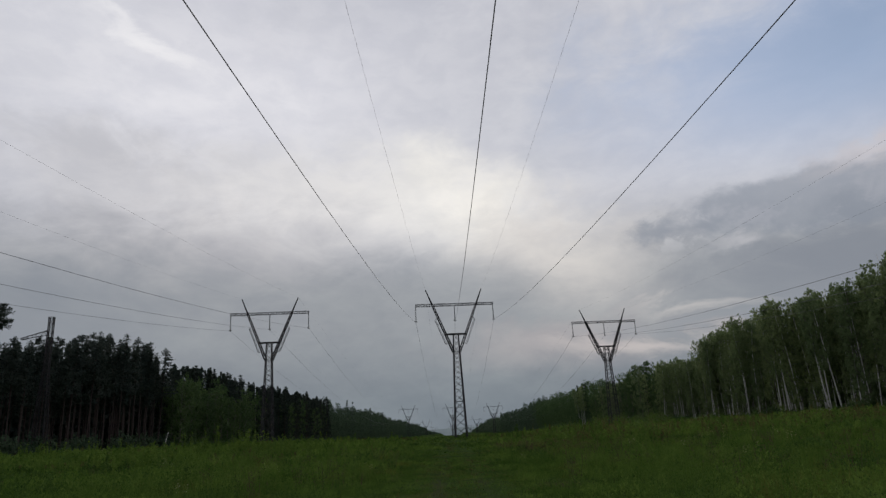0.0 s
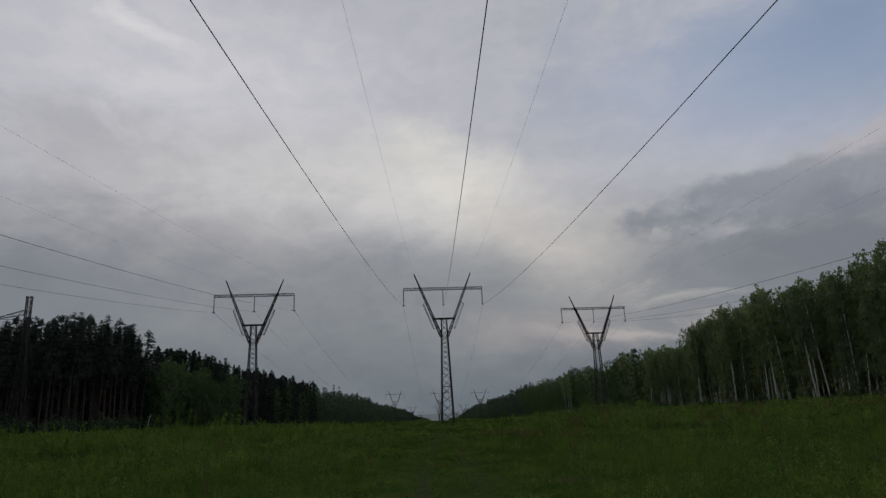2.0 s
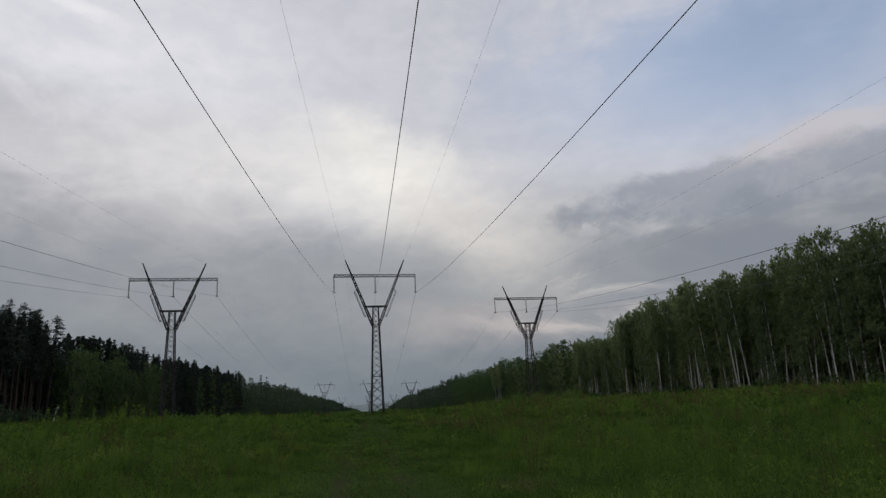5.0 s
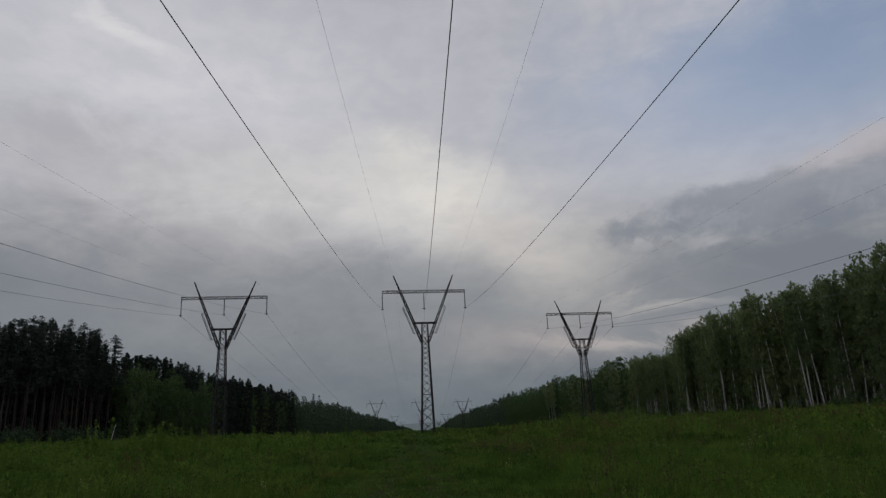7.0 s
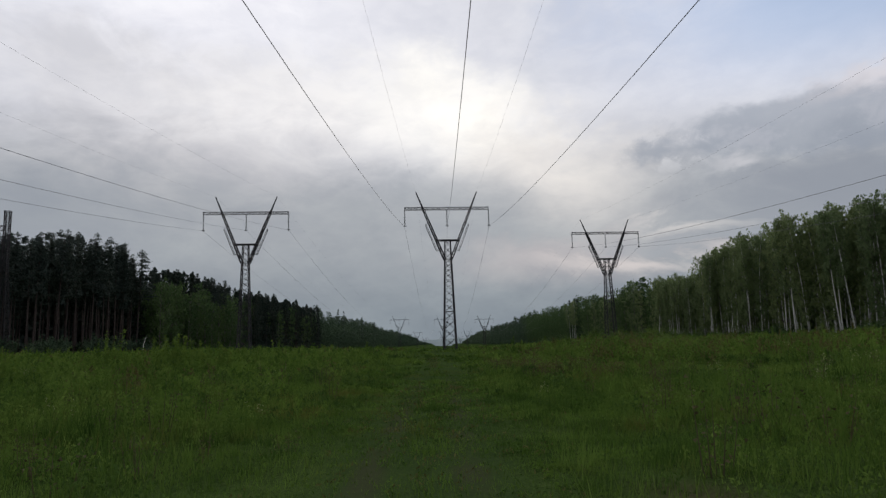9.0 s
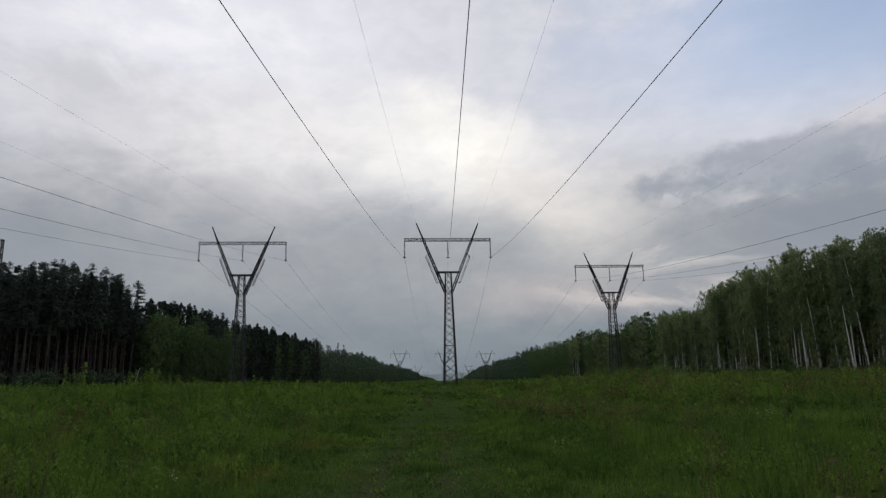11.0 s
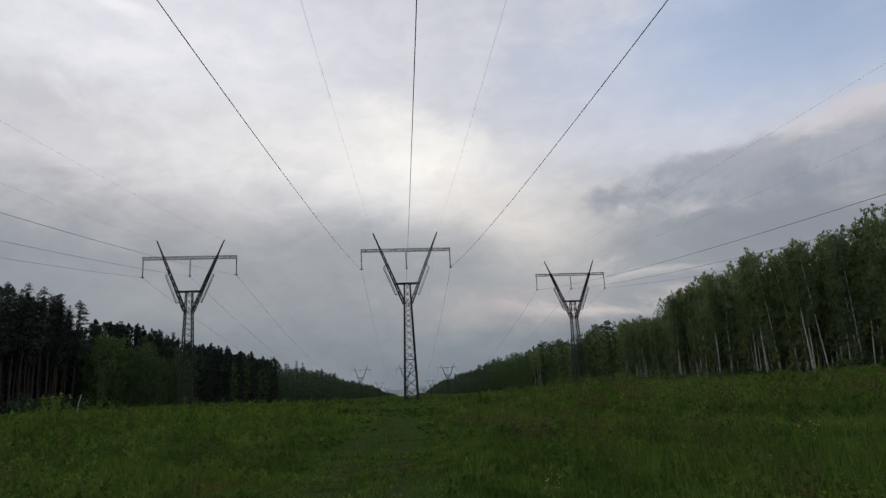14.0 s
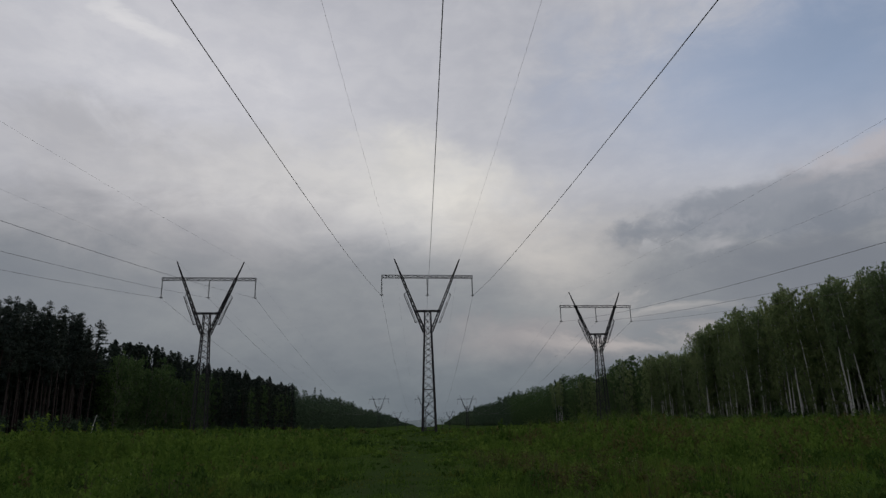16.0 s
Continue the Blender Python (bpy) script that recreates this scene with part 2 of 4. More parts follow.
SHRUB_LEAF = surface("willow_shrub_leaves", (0.055, 0.098, 0.024), (0.130, 0.188, 0.050), 0.5, 0.6, 0.0, 6.0, 0.0, 0.5, 0.25)
GRASS = surface("meadow_grass", (0.020, 0.050, 0.009), (0.118, 0.192, 0.037), 1.1, 0.9, 0.0, 0.2, 0.0, 0.28, 0.35, ((0.118, 0.112, 0.030), 0.30, (0.52, 0.70)))
DRY = surface("dry_weed_stalks", (0.046, 0.040, 0.025), (0.115, 0.096, 0.054), 0.6, 0.8, 0.0, 5.0, 0.0, 0.5)
WEED = surface("weed_leaves", (0.036, 0.078, 0.015), (0.172, 0.244, 0.049), 0.6, 0.9, 0.0, 0.35, 0.0, 0.18, 0.35)
HERB = surface("dark_herb_leaves", (0.028, 0.060, 0.014), (0.090, 0.146, 0.034), 0.9, 0.85, 0.0, 4.0, 0.0, 0.4, 0.25)
SPIRE = surface("willowherb_leaves", (0.042, 0.088, 0.015), (0.150, 0.226, 0.040), 0.6, 0.9, 0.0, 0.35, 0.0, 0.2, 0.3)
DOCK = surface("brown_dock_leaves", (0.052, 0.056, 0.022), (0.120, 0.112, 0.044), 0.8, 0.9, 0.0, 4.0, 0.0, 0.4, 0.2)
BLOSSOM = surface("weed_blossom", (0.22, 0.24, 0.10), (0.40, 0.40, 0.24), 3.0, 0.8, 0.0, 4.0, 0.0, 0.4)


def ground_material():
    m = bpy.data.materials.new("meadow_ground")
    m.use_nodes = True
    k = Nodes(m.node_tree)
    where = k.add("ShaderNodeTexCoord").outputs["Object"]
    xyz = k.add("ShaderNodeSeparateXYZ")
    k.put(xyz.inputs[0], where)
    broad, mid, grain = k.noise(where, 0.07, 4.0), k.noise(where, 0.6, 5.0), k.noise(where, 9.0, 4.0)
    f = k.smooth(k.math("ADD", k.math("MULTIPLY", broad, 0.5), k.math("MULTIPLY", mid, 0.5)), 0.35, 0.65)
    speck = k.noise(where, 34.0, 3.0, 0.6)
    col = k.mix(f, (0.013, 0.027, 0.007, 1), (0.034, 0.058, 0.014, 1))
    col = k.mix(k.smooth(grain, 0.42, 0.70), col, (0.044, 0.066, 0.019, 1))
    col = k.mix(k.smooth(speck, 0.46, 0.66, 0.0, 0.65), col, (0.062, 0.098, 0.026, 1))
    col = k.mix(k.smooth(speck, 0.46, 0.34, 0.0, 0.8), col, (0.009, 0.014, 0.005, 1))
    # two worn wheel ruts along the walked track
    side = k.math("ABSOLUTE", k.math("SUBTRACT", k.math("ADD", xyz.outputs[0], 1.75), k.math("MULTIPLY", k.math("SUBTRACT", broad, 0.5), 0.8)))
    col = k.mix(k.smooth(side, 1.5, 0.9, 0.0, 0.6), col, (0.030, 0.049, 0.017, 1))
    rut = k.smooth(k.math("ABSOLUTE", k.math("SUBTRACT", side, 0.64)), 0.34, 0.08)
    bare = k.math("MULTIPLY", rut, k.smooth(mid, 0.38, 0.62, 0.1, 0.7))
    bare = k.math("MULTIPLY", bare, k.smooth(xyz.outputs[1], -95.0, -120.0))
    col = k.mix(bare, col, (0.041, 0.043, 0.024, 1))
    # a bare reddish patch beside the track
    gap = k.vec("SUBTRACT", where, (1.1, -129.6, -0.9))
    dx = k.add("ShaderNodeSeparateXYZ")
    k.put(dx.inputs[0], gap)
    r = k.math("SQRT", k.math("ADD", k.math("POWER", k.math("DIVIDE", dx.outputs[0], 0.8), 2.0), k.math("POWER", k.math("DIVIDE", dx.outputs[1], 1.6), 2.0)))
    r = k.math("ADD", r, k.math("MULTIPLY", k.math("SUBTRACT", mid, 0.5), 1.2))
    col = k.mix(k.smooth(r, 1.1, 0.2, 0.0, 0.6), col, (0.056, 0.044, 0.028, 1))
    p = k.add("ShaderNodeBsdfPrincipled")
    k.put(p.inputs["Base Color"], col)
    k.put(p.inputs["Roughness"], 0.95)
    k.put(p.inputs["Specular IOR Level"], 0.0)
    b = k.add("ShaderNodeBump")
    k.put(b.inputs["Strength"], 0.6)
    k.put(b.inputs["Distance"], 0.08)
    k.put(b.inputs["Height"], k.math("ADD", mid, k.math("MULTIPLY", grain, 0.5)))
    k.tree.links.new(b.outputs[0], p.inputs["Normal"])
    out = k.add("ShaderNodeOutputMaterial")
    k.tree.links.new(p.outputs[0], out.inputs[0])
    return m


# ---- building helpers ----
rng = np.random.default_rng(7)


def part(name, bm, material, parent, label=""):
    """Links a bmesh as one mesh object under a thing or a part."""
    data = bpy.data.meshes.new(name)
    bm.to_mesh(data)
    bm.free()
    data.materials.append(material)
    return piece(name, data, parent, label)


def piece(name, data, parent, label="", m=None):
    ob = new(name, data)
    ob.parent = parent
    if m is not None:
        ob.matrix_basis = m
    return tagged(ob, label)


def sheet(name, verts, quads, material, smooth=False):
    """A mesh from arrays of places and faces of three or four corners."""
    verts, quads = np.asarray(verts, np.float32), np.asarray(quads, np.int32)
    data = bpy.data.meshes.new(name)
    n = quads.shape[1]
    data.vertices.add(len(verts))
    data.vertices.foreach_set("co", verts.ravel())
    data.loops.add(quads.size)
    data.loops.foreach_set("vertex_index", quads.ravel())
    data.polygons.add(len(quads))
    data.polygons.foreach_set("loop_start", np.arange(0, quads.size, n, dtype=np.int32))
    data.update(calc_edges=True)
    data.validate()
    if smooth:
        data.polygons.foreach_set("use_smooth", np.ones(len(quads), bool))
    data.materials.append(material)
    return data


def bar(bm, a, b, r, r2=None, sides=4):
    """A straight member from a to b."""
    a, b = Vector(a), Vector(b)
    turn = (b - a).to_track_quat("Z", "Y").to_matrix()
    rings = []
    for p, rad in ((a, r), (b, r if r2 is None else r2)):
        rings.append([bm.verts.new(p + turn @ Vector((rad * math.cos(t), rad * math.sin(t), 0))) for t in (2 * math.pi * (n + 0.5) / sides for n in range(sides))])
    for n in range(sides):
        bm.faces.new((rings[0][n], rings[0][(n + 1) % sides], rings[1][(n + 1) % sides], rings[1][n]))
    bm.faces.new(rings[0][::-1])
    bm.faces.new(rings[1])


def tube(bm, points, radii, sides=6):
    """A bent tapered member through points."""
    rings = []
    for n, (p, r) in enumerate(zip(points, radii)):
        a, b = Vector(points[max(n - 1, 0)]), Vector(points[min(n + 1, len(points) - 1)])
        turn = (b - a).to_track_quat("Z", "Y").to_matrix()
        rings.append([bm.verts.new(Vector(p) + turn @ Vector((r * math.cos(t), r * math.sin(t), 0))) for t in (2 * math.pi * i / sides for i in range(sides))])
    for lo, hi in zip(rings, rings[1:]):
        for n in range(sides):
            f = bm.faces.new((lo[n], lo[(n + 1) % sides], hi[(n + 1) % sides], hi[n]))
            f.smooth = True
    bm.faces.new(rings[0][::-1])
    bm.faces.new(rings[-1])


def ramp(v, lo, hi):
    t = np.clip((v - lo) / (hi - lo), 0, 1)
    return t * t * (3 - 2 * t)


def ground_z(x, y):
    """The height of the meadow: flat along the track, rising a little to both woods, falling away down the cutting."""
    x, y = np.asarray(x, float), np.asarray(y, float)
    z = -0.92 + 0.65 * ramp(np.abs(x), 8, 45)
    fall = 0.0133 * np.clip(y - 40, 0, 1100) + 0.004 * np.clip(y - 1140, 0, 3000)
    z = z - fall * (1 - 0.55 * ramp(np.abs(x), 50, 84))
    z = z + 0.10 * np.sin(x * 0.31 + 1.7) * np.sin(y * 0.23) * ramp(np.abs(x + 1.7), 1.5, 6) + 0.06 * np.sin(x * 0.9 + y * 0.5) * np.sin(y * 0.71 - x * 0.2)
    return z


# ---- ground ----


def build_ground():
    fine_x = np.arange(-24, 24.1, 0.8)
    grow = 24 + np.cumsum(0.7 * 1.12 ** np.arange(58))
    xs = np.concatenate([-grow[::-1], fine_x, grow])
    back = -160 - np.cumsum(1.0 * 1.18 ** np.arange(30))
    fine_y = np.arange(-160, -85, 1.0)
    ahead = -85 + np.cumsum(0.7 * 1.06 ** np.arange(103))
    ys = np.concatenate([back[::-1], fine_y, ahead])
    gx, gy = np.meshgrid(xs, ys)
    verts = np.stack([gx, gy, ground_z(gx, gy)], -1).reshape(-1, 3)
    w = len(xs)
    i = (np.arange(len(ys) - 1)[:, None] * w + np.arange(w - 1)[None]).ravel()
    data = sheet("ground", verts, np.stack([i, i + 1, i + w + 1, i + w], -1), ground_material(), True)
    tagged(new("ground", data), "grassy meadow ground with two worn wheel ruts", "ground", kind="structure")


build_ground()


def build_backdrop():
    """The low wooded ridge that closes the far end of the cutting, its paleness with distance put into a glowing
    colour.
    """
    m = bpy.data.materials.new("distant_ridge")
    m.use_nodes = True
    k = Nodes(m.node_tree)
    where = k.add("ShaderNodeTexCoord").outputs["Object"]
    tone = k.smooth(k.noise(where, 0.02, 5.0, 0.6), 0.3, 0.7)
    # distance haze painted as emission; the ridge itself gives no light
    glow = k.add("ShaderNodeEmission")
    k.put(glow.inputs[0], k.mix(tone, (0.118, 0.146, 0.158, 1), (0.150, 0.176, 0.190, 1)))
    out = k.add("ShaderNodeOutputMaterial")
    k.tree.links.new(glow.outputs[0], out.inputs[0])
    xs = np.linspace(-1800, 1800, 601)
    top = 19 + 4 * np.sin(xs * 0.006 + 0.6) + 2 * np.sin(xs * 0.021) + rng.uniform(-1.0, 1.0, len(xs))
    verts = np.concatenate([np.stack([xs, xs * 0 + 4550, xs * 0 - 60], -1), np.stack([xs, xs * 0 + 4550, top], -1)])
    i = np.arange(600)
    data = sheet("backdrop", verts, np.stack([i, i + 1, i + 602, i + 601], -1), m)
    tagged(new("backdrop", data), "wooded ridge on the horizon, its pale blue-grey haze painted as glow", "backdrop", kind="structure")


build_backdrop()

# ---- pylons ----
ARM_Z, ARM_X, TIP_X, TIP_Z, TIE_Z, ROOT_Z = 28.75, 9.0, 6.5, 32.35, 21.9, 17.9
HANG_Z = 25.0
PYLON_TURN = 5.0


def half(z):
    """Half the width of the mast at a height."""
    return 1.25 + (0.68 - 1.25) * z / ROOT_Z if z < ROOT_Z else 0.68 - 0.10 * (z - ROOT_Z) / 4.0


def truss(bm, a, b, wide, wide2, deep, deep2, bays, chord, web, side):
    """A box truss from a to b: four chords and zigzag webs; side: the direction of its width."""
    a, b, side = Vector(a), Vector(b), Vector(side).normalized()
    other = (b - a).normalized().cross(side)
    ring = []
    for n in range(bays + 1):
        s = n / bays
        w, d = wide + (wide2 - wide) * s, deep + (deep2 - deep) * s
        c = a.lerp(b, s)
        ring.append([c + side * w * i + other * d * j for i, j in ((-1, -1), (1, -1), (1, 1), (-1, 1))])
    for i in range(4):
        bar(bm, ring[0][i], ring[-1][i], chord)
        for n in range(bays):
            j = (i + 1) % 4
            p, q = (i, j) if n % 2 else (j, i)
            bar(bm, ring[n][p], ring[n + 1][q], web)
    for i in range(4):
        for n in (0, bays):
            bar(bm, ring[n][i], ring[n][(i + 1) % 4], web)


def build_pylon():
    pylon = new("transmission_tower")
    tagged(pylon, "grey lattice steel transmission tower with V arms standing in grass", "transmission tower", "transmission towers")
    for sx, sy in ((-1, -1), (1, -1), (1, 1), (-1, 1)):
        bm = bmesh.new()
        zs = (-1.3, ROOT_Z, TIE_Z)
        for lo, hi in zip(zs, zs[1:]):
            bar(bm, (sx * half(lo), sy * half(lo), lo), (sx * half(hi), sy * half(hi), hi), 0.12 if lo < 0 else 0.09)
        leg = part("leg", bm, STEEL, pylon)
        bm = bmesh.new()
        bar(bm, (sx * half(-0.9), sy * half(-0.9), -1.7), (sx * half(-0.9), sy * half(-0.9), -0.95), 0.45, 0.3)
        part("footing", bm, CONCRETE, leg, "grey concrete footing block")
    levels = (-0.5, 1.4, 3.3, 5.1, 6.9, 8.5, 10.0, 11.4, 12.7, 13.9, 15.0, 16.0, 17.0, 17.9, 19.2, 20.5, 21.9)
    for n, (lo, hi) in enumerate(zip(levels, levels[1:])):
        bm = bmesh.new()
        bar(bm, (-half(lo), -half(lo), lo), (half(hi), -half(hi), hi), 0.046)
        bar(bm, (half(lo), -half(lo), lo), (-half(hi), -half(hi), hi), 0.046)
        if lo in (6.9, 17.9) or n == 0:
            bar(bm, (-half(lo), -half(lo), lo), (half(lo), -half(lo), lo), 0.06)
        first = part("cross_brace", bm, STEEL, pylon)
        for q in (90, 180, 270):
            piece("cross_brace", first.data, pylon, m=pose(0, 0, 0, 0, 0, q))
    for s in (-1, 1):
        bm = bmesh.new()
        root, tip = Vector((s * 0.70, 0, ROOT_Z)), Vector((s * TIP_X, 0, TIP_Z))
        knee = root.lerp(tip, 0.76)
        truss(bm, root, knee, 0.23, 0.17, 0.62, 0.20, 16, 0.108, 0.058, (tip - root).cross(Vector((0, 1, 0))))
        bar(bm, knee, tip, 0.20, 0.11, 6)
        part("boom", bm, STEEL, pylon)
        # slim ladder frame that hangs outside each boom
        bm = bmesh.new()
        out = Vector((s * 0.92, 0, -0.25))
        hi, lo = root.lerp(tip, 0.52), root.lerp(tip, 0.14)
        for y in (-0.25, 0.25):
            d = Vector((0, y, 0))
            bar(bm, hi + out + d, lo + out + d, 0.05)
            bar(bm, hi + out * 0.72 + d, lo + out * 0.72 + d, 0.03)
            bar(bm, hi + Vector((s * 0.1, y, 0.55)), hi + out + d, 0.045)
            bar(bm, lo, lo + out + d, 0.05)
        for n in range(1, 6):
            c = hi.lerp(lo, n / 6)
            bar(bm, c + out + Vector((0, -0.25, 0)), c + out * 0.72 + Vector((0, 0.25, 0)), 0.022)
        part("ladder_frame", bm, STEEL, pylon)
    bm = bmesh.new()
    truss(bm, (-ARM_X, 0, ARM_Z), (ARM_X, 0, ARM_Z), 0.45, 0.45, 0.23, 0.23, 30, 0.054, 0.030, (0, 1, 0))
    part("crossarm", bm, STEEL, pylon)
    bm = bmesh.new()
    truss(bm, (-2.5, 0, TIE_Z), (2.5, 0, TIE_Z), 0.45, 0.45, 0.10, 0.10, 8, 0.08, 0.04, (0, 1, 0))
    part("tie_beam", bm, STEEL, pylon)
    for x in (-ARM_X + 0.05, 0, ARM_X - 0.05):
        bm = bmesh.new()
        pts, rad = [], []
        z = ARM_Z - 0.25
        while z > HANG_Z + 0.35:
            for dz, r in ((0.0, 0.035), (0.05, 0.16), (0.08, 0.15), (0.10, 0.035)):
                pts.append((x, 0, z - dz))
                rad.append(r)
            z -= 0.155
        tube(bm, pts, rad, 8)
        string = part("insulator_string", bm, GLASS, pylon, "hanging string of dark glass insulator discs")
        bm = bmesh.new()
        bar(bm, (x, 0, HANG_Z + 0.36), (x, 0, HANG_Z + 0.02), 0.05)
        bar(bm, (x - 0.36, 0, HANG_Z + 0.02), (x, 0, HANG_Z + 0.22), 0.045)
        bar(bm, (x + 0.36, 0, HANG_Z + 0.02), (x, 0, HANG_Z + 0.22), 0.045)
        bar(bm, (x - 0.36, 0, HANG_Z + 0.02), (x + 0.36, 0, HANG_Z + 0.02), 0.055)
        bar(bm, (x, -0.45, HANG_Z - 0.03), (x, 0.45, HANG_Z - 0.03), 0.06)
        bar(bm, (x, 0, HANG_Z), (x, 0, HANG_Z - 0.22), 0.10, 0.04, 6)
        part("clamp", bm, STEEL, string, "steel suspension clamp")
    return pylon


# feet of the towers of the three lines, row after row down the cutting
LINES = (
    ((-43.18, 1.82, 0.51), (-43.1, 490.0, -6.0), (-45.5, 970.0, -11.6), (-46.0, 1450.0, -17.5)),
    ((0.0, 0.0, 0.0), (-1.0, 492.0, -6.6), (-1.5, 975.0, -12.0), (-2.0, 1455.0, -17.5)),
    ((41.82, 33.03, -0.84), (38.5, 500.0, -7.2), (39.0, 975.0, -11.6), (39.5, 1455.0, -17.5)),
)


def build_lines():
    pylon = build_pylon()
    first = True
    for feet in LINES:
        for foot in feet:
            m = pose(*foot, 0, 0, PYLON_TURN)
            if first:
                pylon.matrix_basis, first = m, False
            else:
                copy_thing(pylon, m)
    turn = pose(0, 0, 0, 0, 0, PYLON_TURN)
    for feet in LINES:
        before = (feet[0][0] + 0.34, feet[0][1] - 480.0, feet[0][2])
        stops = (before, *feet)
        for n in range(3):
            a, b = Vector(stops[n]), Vector(stops[n + 1])
            for x, z, dip, r, kind, sway in ((-ARM_X, HANG_Z, 15.57, 0.021, "c", 0.14), (0, HANG_Z, 15.57, 0.021, "c", -0.1), (ARM_X, HANG_Z, 15.57, 0.021, "c", 0.02), (-TIP_X, TIP_Z, 11.9, 0.007, "g", -0.2), (TIP_X, TIP_Z, 11.9, 0.007, "g", -0.12)):
                off = turn @ Vector((x, 0, z))
                pts, rad = [], []
                for i in range(61):
                    s = i / 60
                    p = a.lerp(b, s) + off
                    p.z -= dip * 4 * s * (1 - s)
                    p.x += sway * 4 * s * (1 - s)
                    pts.append(p)
                    rad.append(r)
                bm = bmesh.new()
                tube(bm, pts, rad, 5)
                name = "power_cable" if kind == "c" else "earth_wire"
                ob = part(name, bm, CABLE, None)
                tagged(ob, "dark sagging power cable strung between towers" if kind == "c" else "thin earth wire between tower tips", "cable", "cables of the power lines")


build_lines()

# ---- leaves and trees ----


def flakes(centres, sizes, flat=0.0, long=1.0, hang=0.0):
    """Small pointed three-cornered leaf sprays at centres, turned at random; flat: how far they lie level; hang: how far they point up and down."""
    n = len(centres)
    if hang:
        u = rng.normal(size=(n, 3))
        u[:, 2] = -hang - np.abs(u[:, 2])
        u /= np.linalg.norm(u, axis=1, keepdims=True)
        v = np.cross(u, rng.normal(size=(n, 3)))
        v /= np.linalg.norm(v, axis=1, keepdims=True) + 1e-9
    else:
        nor = rng.normal(size=(n, 3))
        nor[:, 2] = nor[:, 2] * (1 + flat * 3)
        nor /= np.linalg.norm(nor, axis=1, keepdims=True)
        aux = rng.normal(size=(n, 3))
        u = np.cross(nor, aux)
        u /= np.linalg.norm(u, axis=1, keepdims=True) + 1e-9
        v = np.cross(nor, u)
    s = np.asarray(sizes)[:, None] * 0.5
    c = np.asarray(centres)
    skew = rng.uniform(-0.5, 0.5, (n, 1))
    verts = np.stack([c - u * s * long - v * s * 0.63, c + v * s * 1.27 + u * s * long * skew, c + u * s * long - v * s * 0.63], 1).reshape(-1, 3)
    return verts, np.arange(3 * n).reshape(-1, 3)


def trunk_part(parent, height, r0, lean, bark, sides=7, limbs=(), bend=0.5, top=0.97):
    bm = bmesh.new()
    pts, rad = [], []
    ph = rng.uniform(0, 6.28)
    for i in range(9):
        s = i / 8 * top
        w = bend * math.sin(s * 3.0 + ph) * s
        pts.append((lean[0] * s + w * math.cos(ph), lean[1] * s + w * math.sin(ph), height * s - (0.4 if i == 0 else 0)))
        rad.append(r0 * (1 - 0.86 * s) * (1.25 if i == 0 else 1))
    tube(bm, pts, rad, sides)
    wood = len(bm.faces)
    for a, b, r in limbs:
        bar(bm, a, b, r, r * 0.3, 3)
    bm.faces.ensure_lookup_table()
    for f in bm.faces[wood:]:
        f.material_index = 1
    ob = part("trunk", bm, bark, parent)
    ob.data.materials.append(GREY_BARK)
    return ob


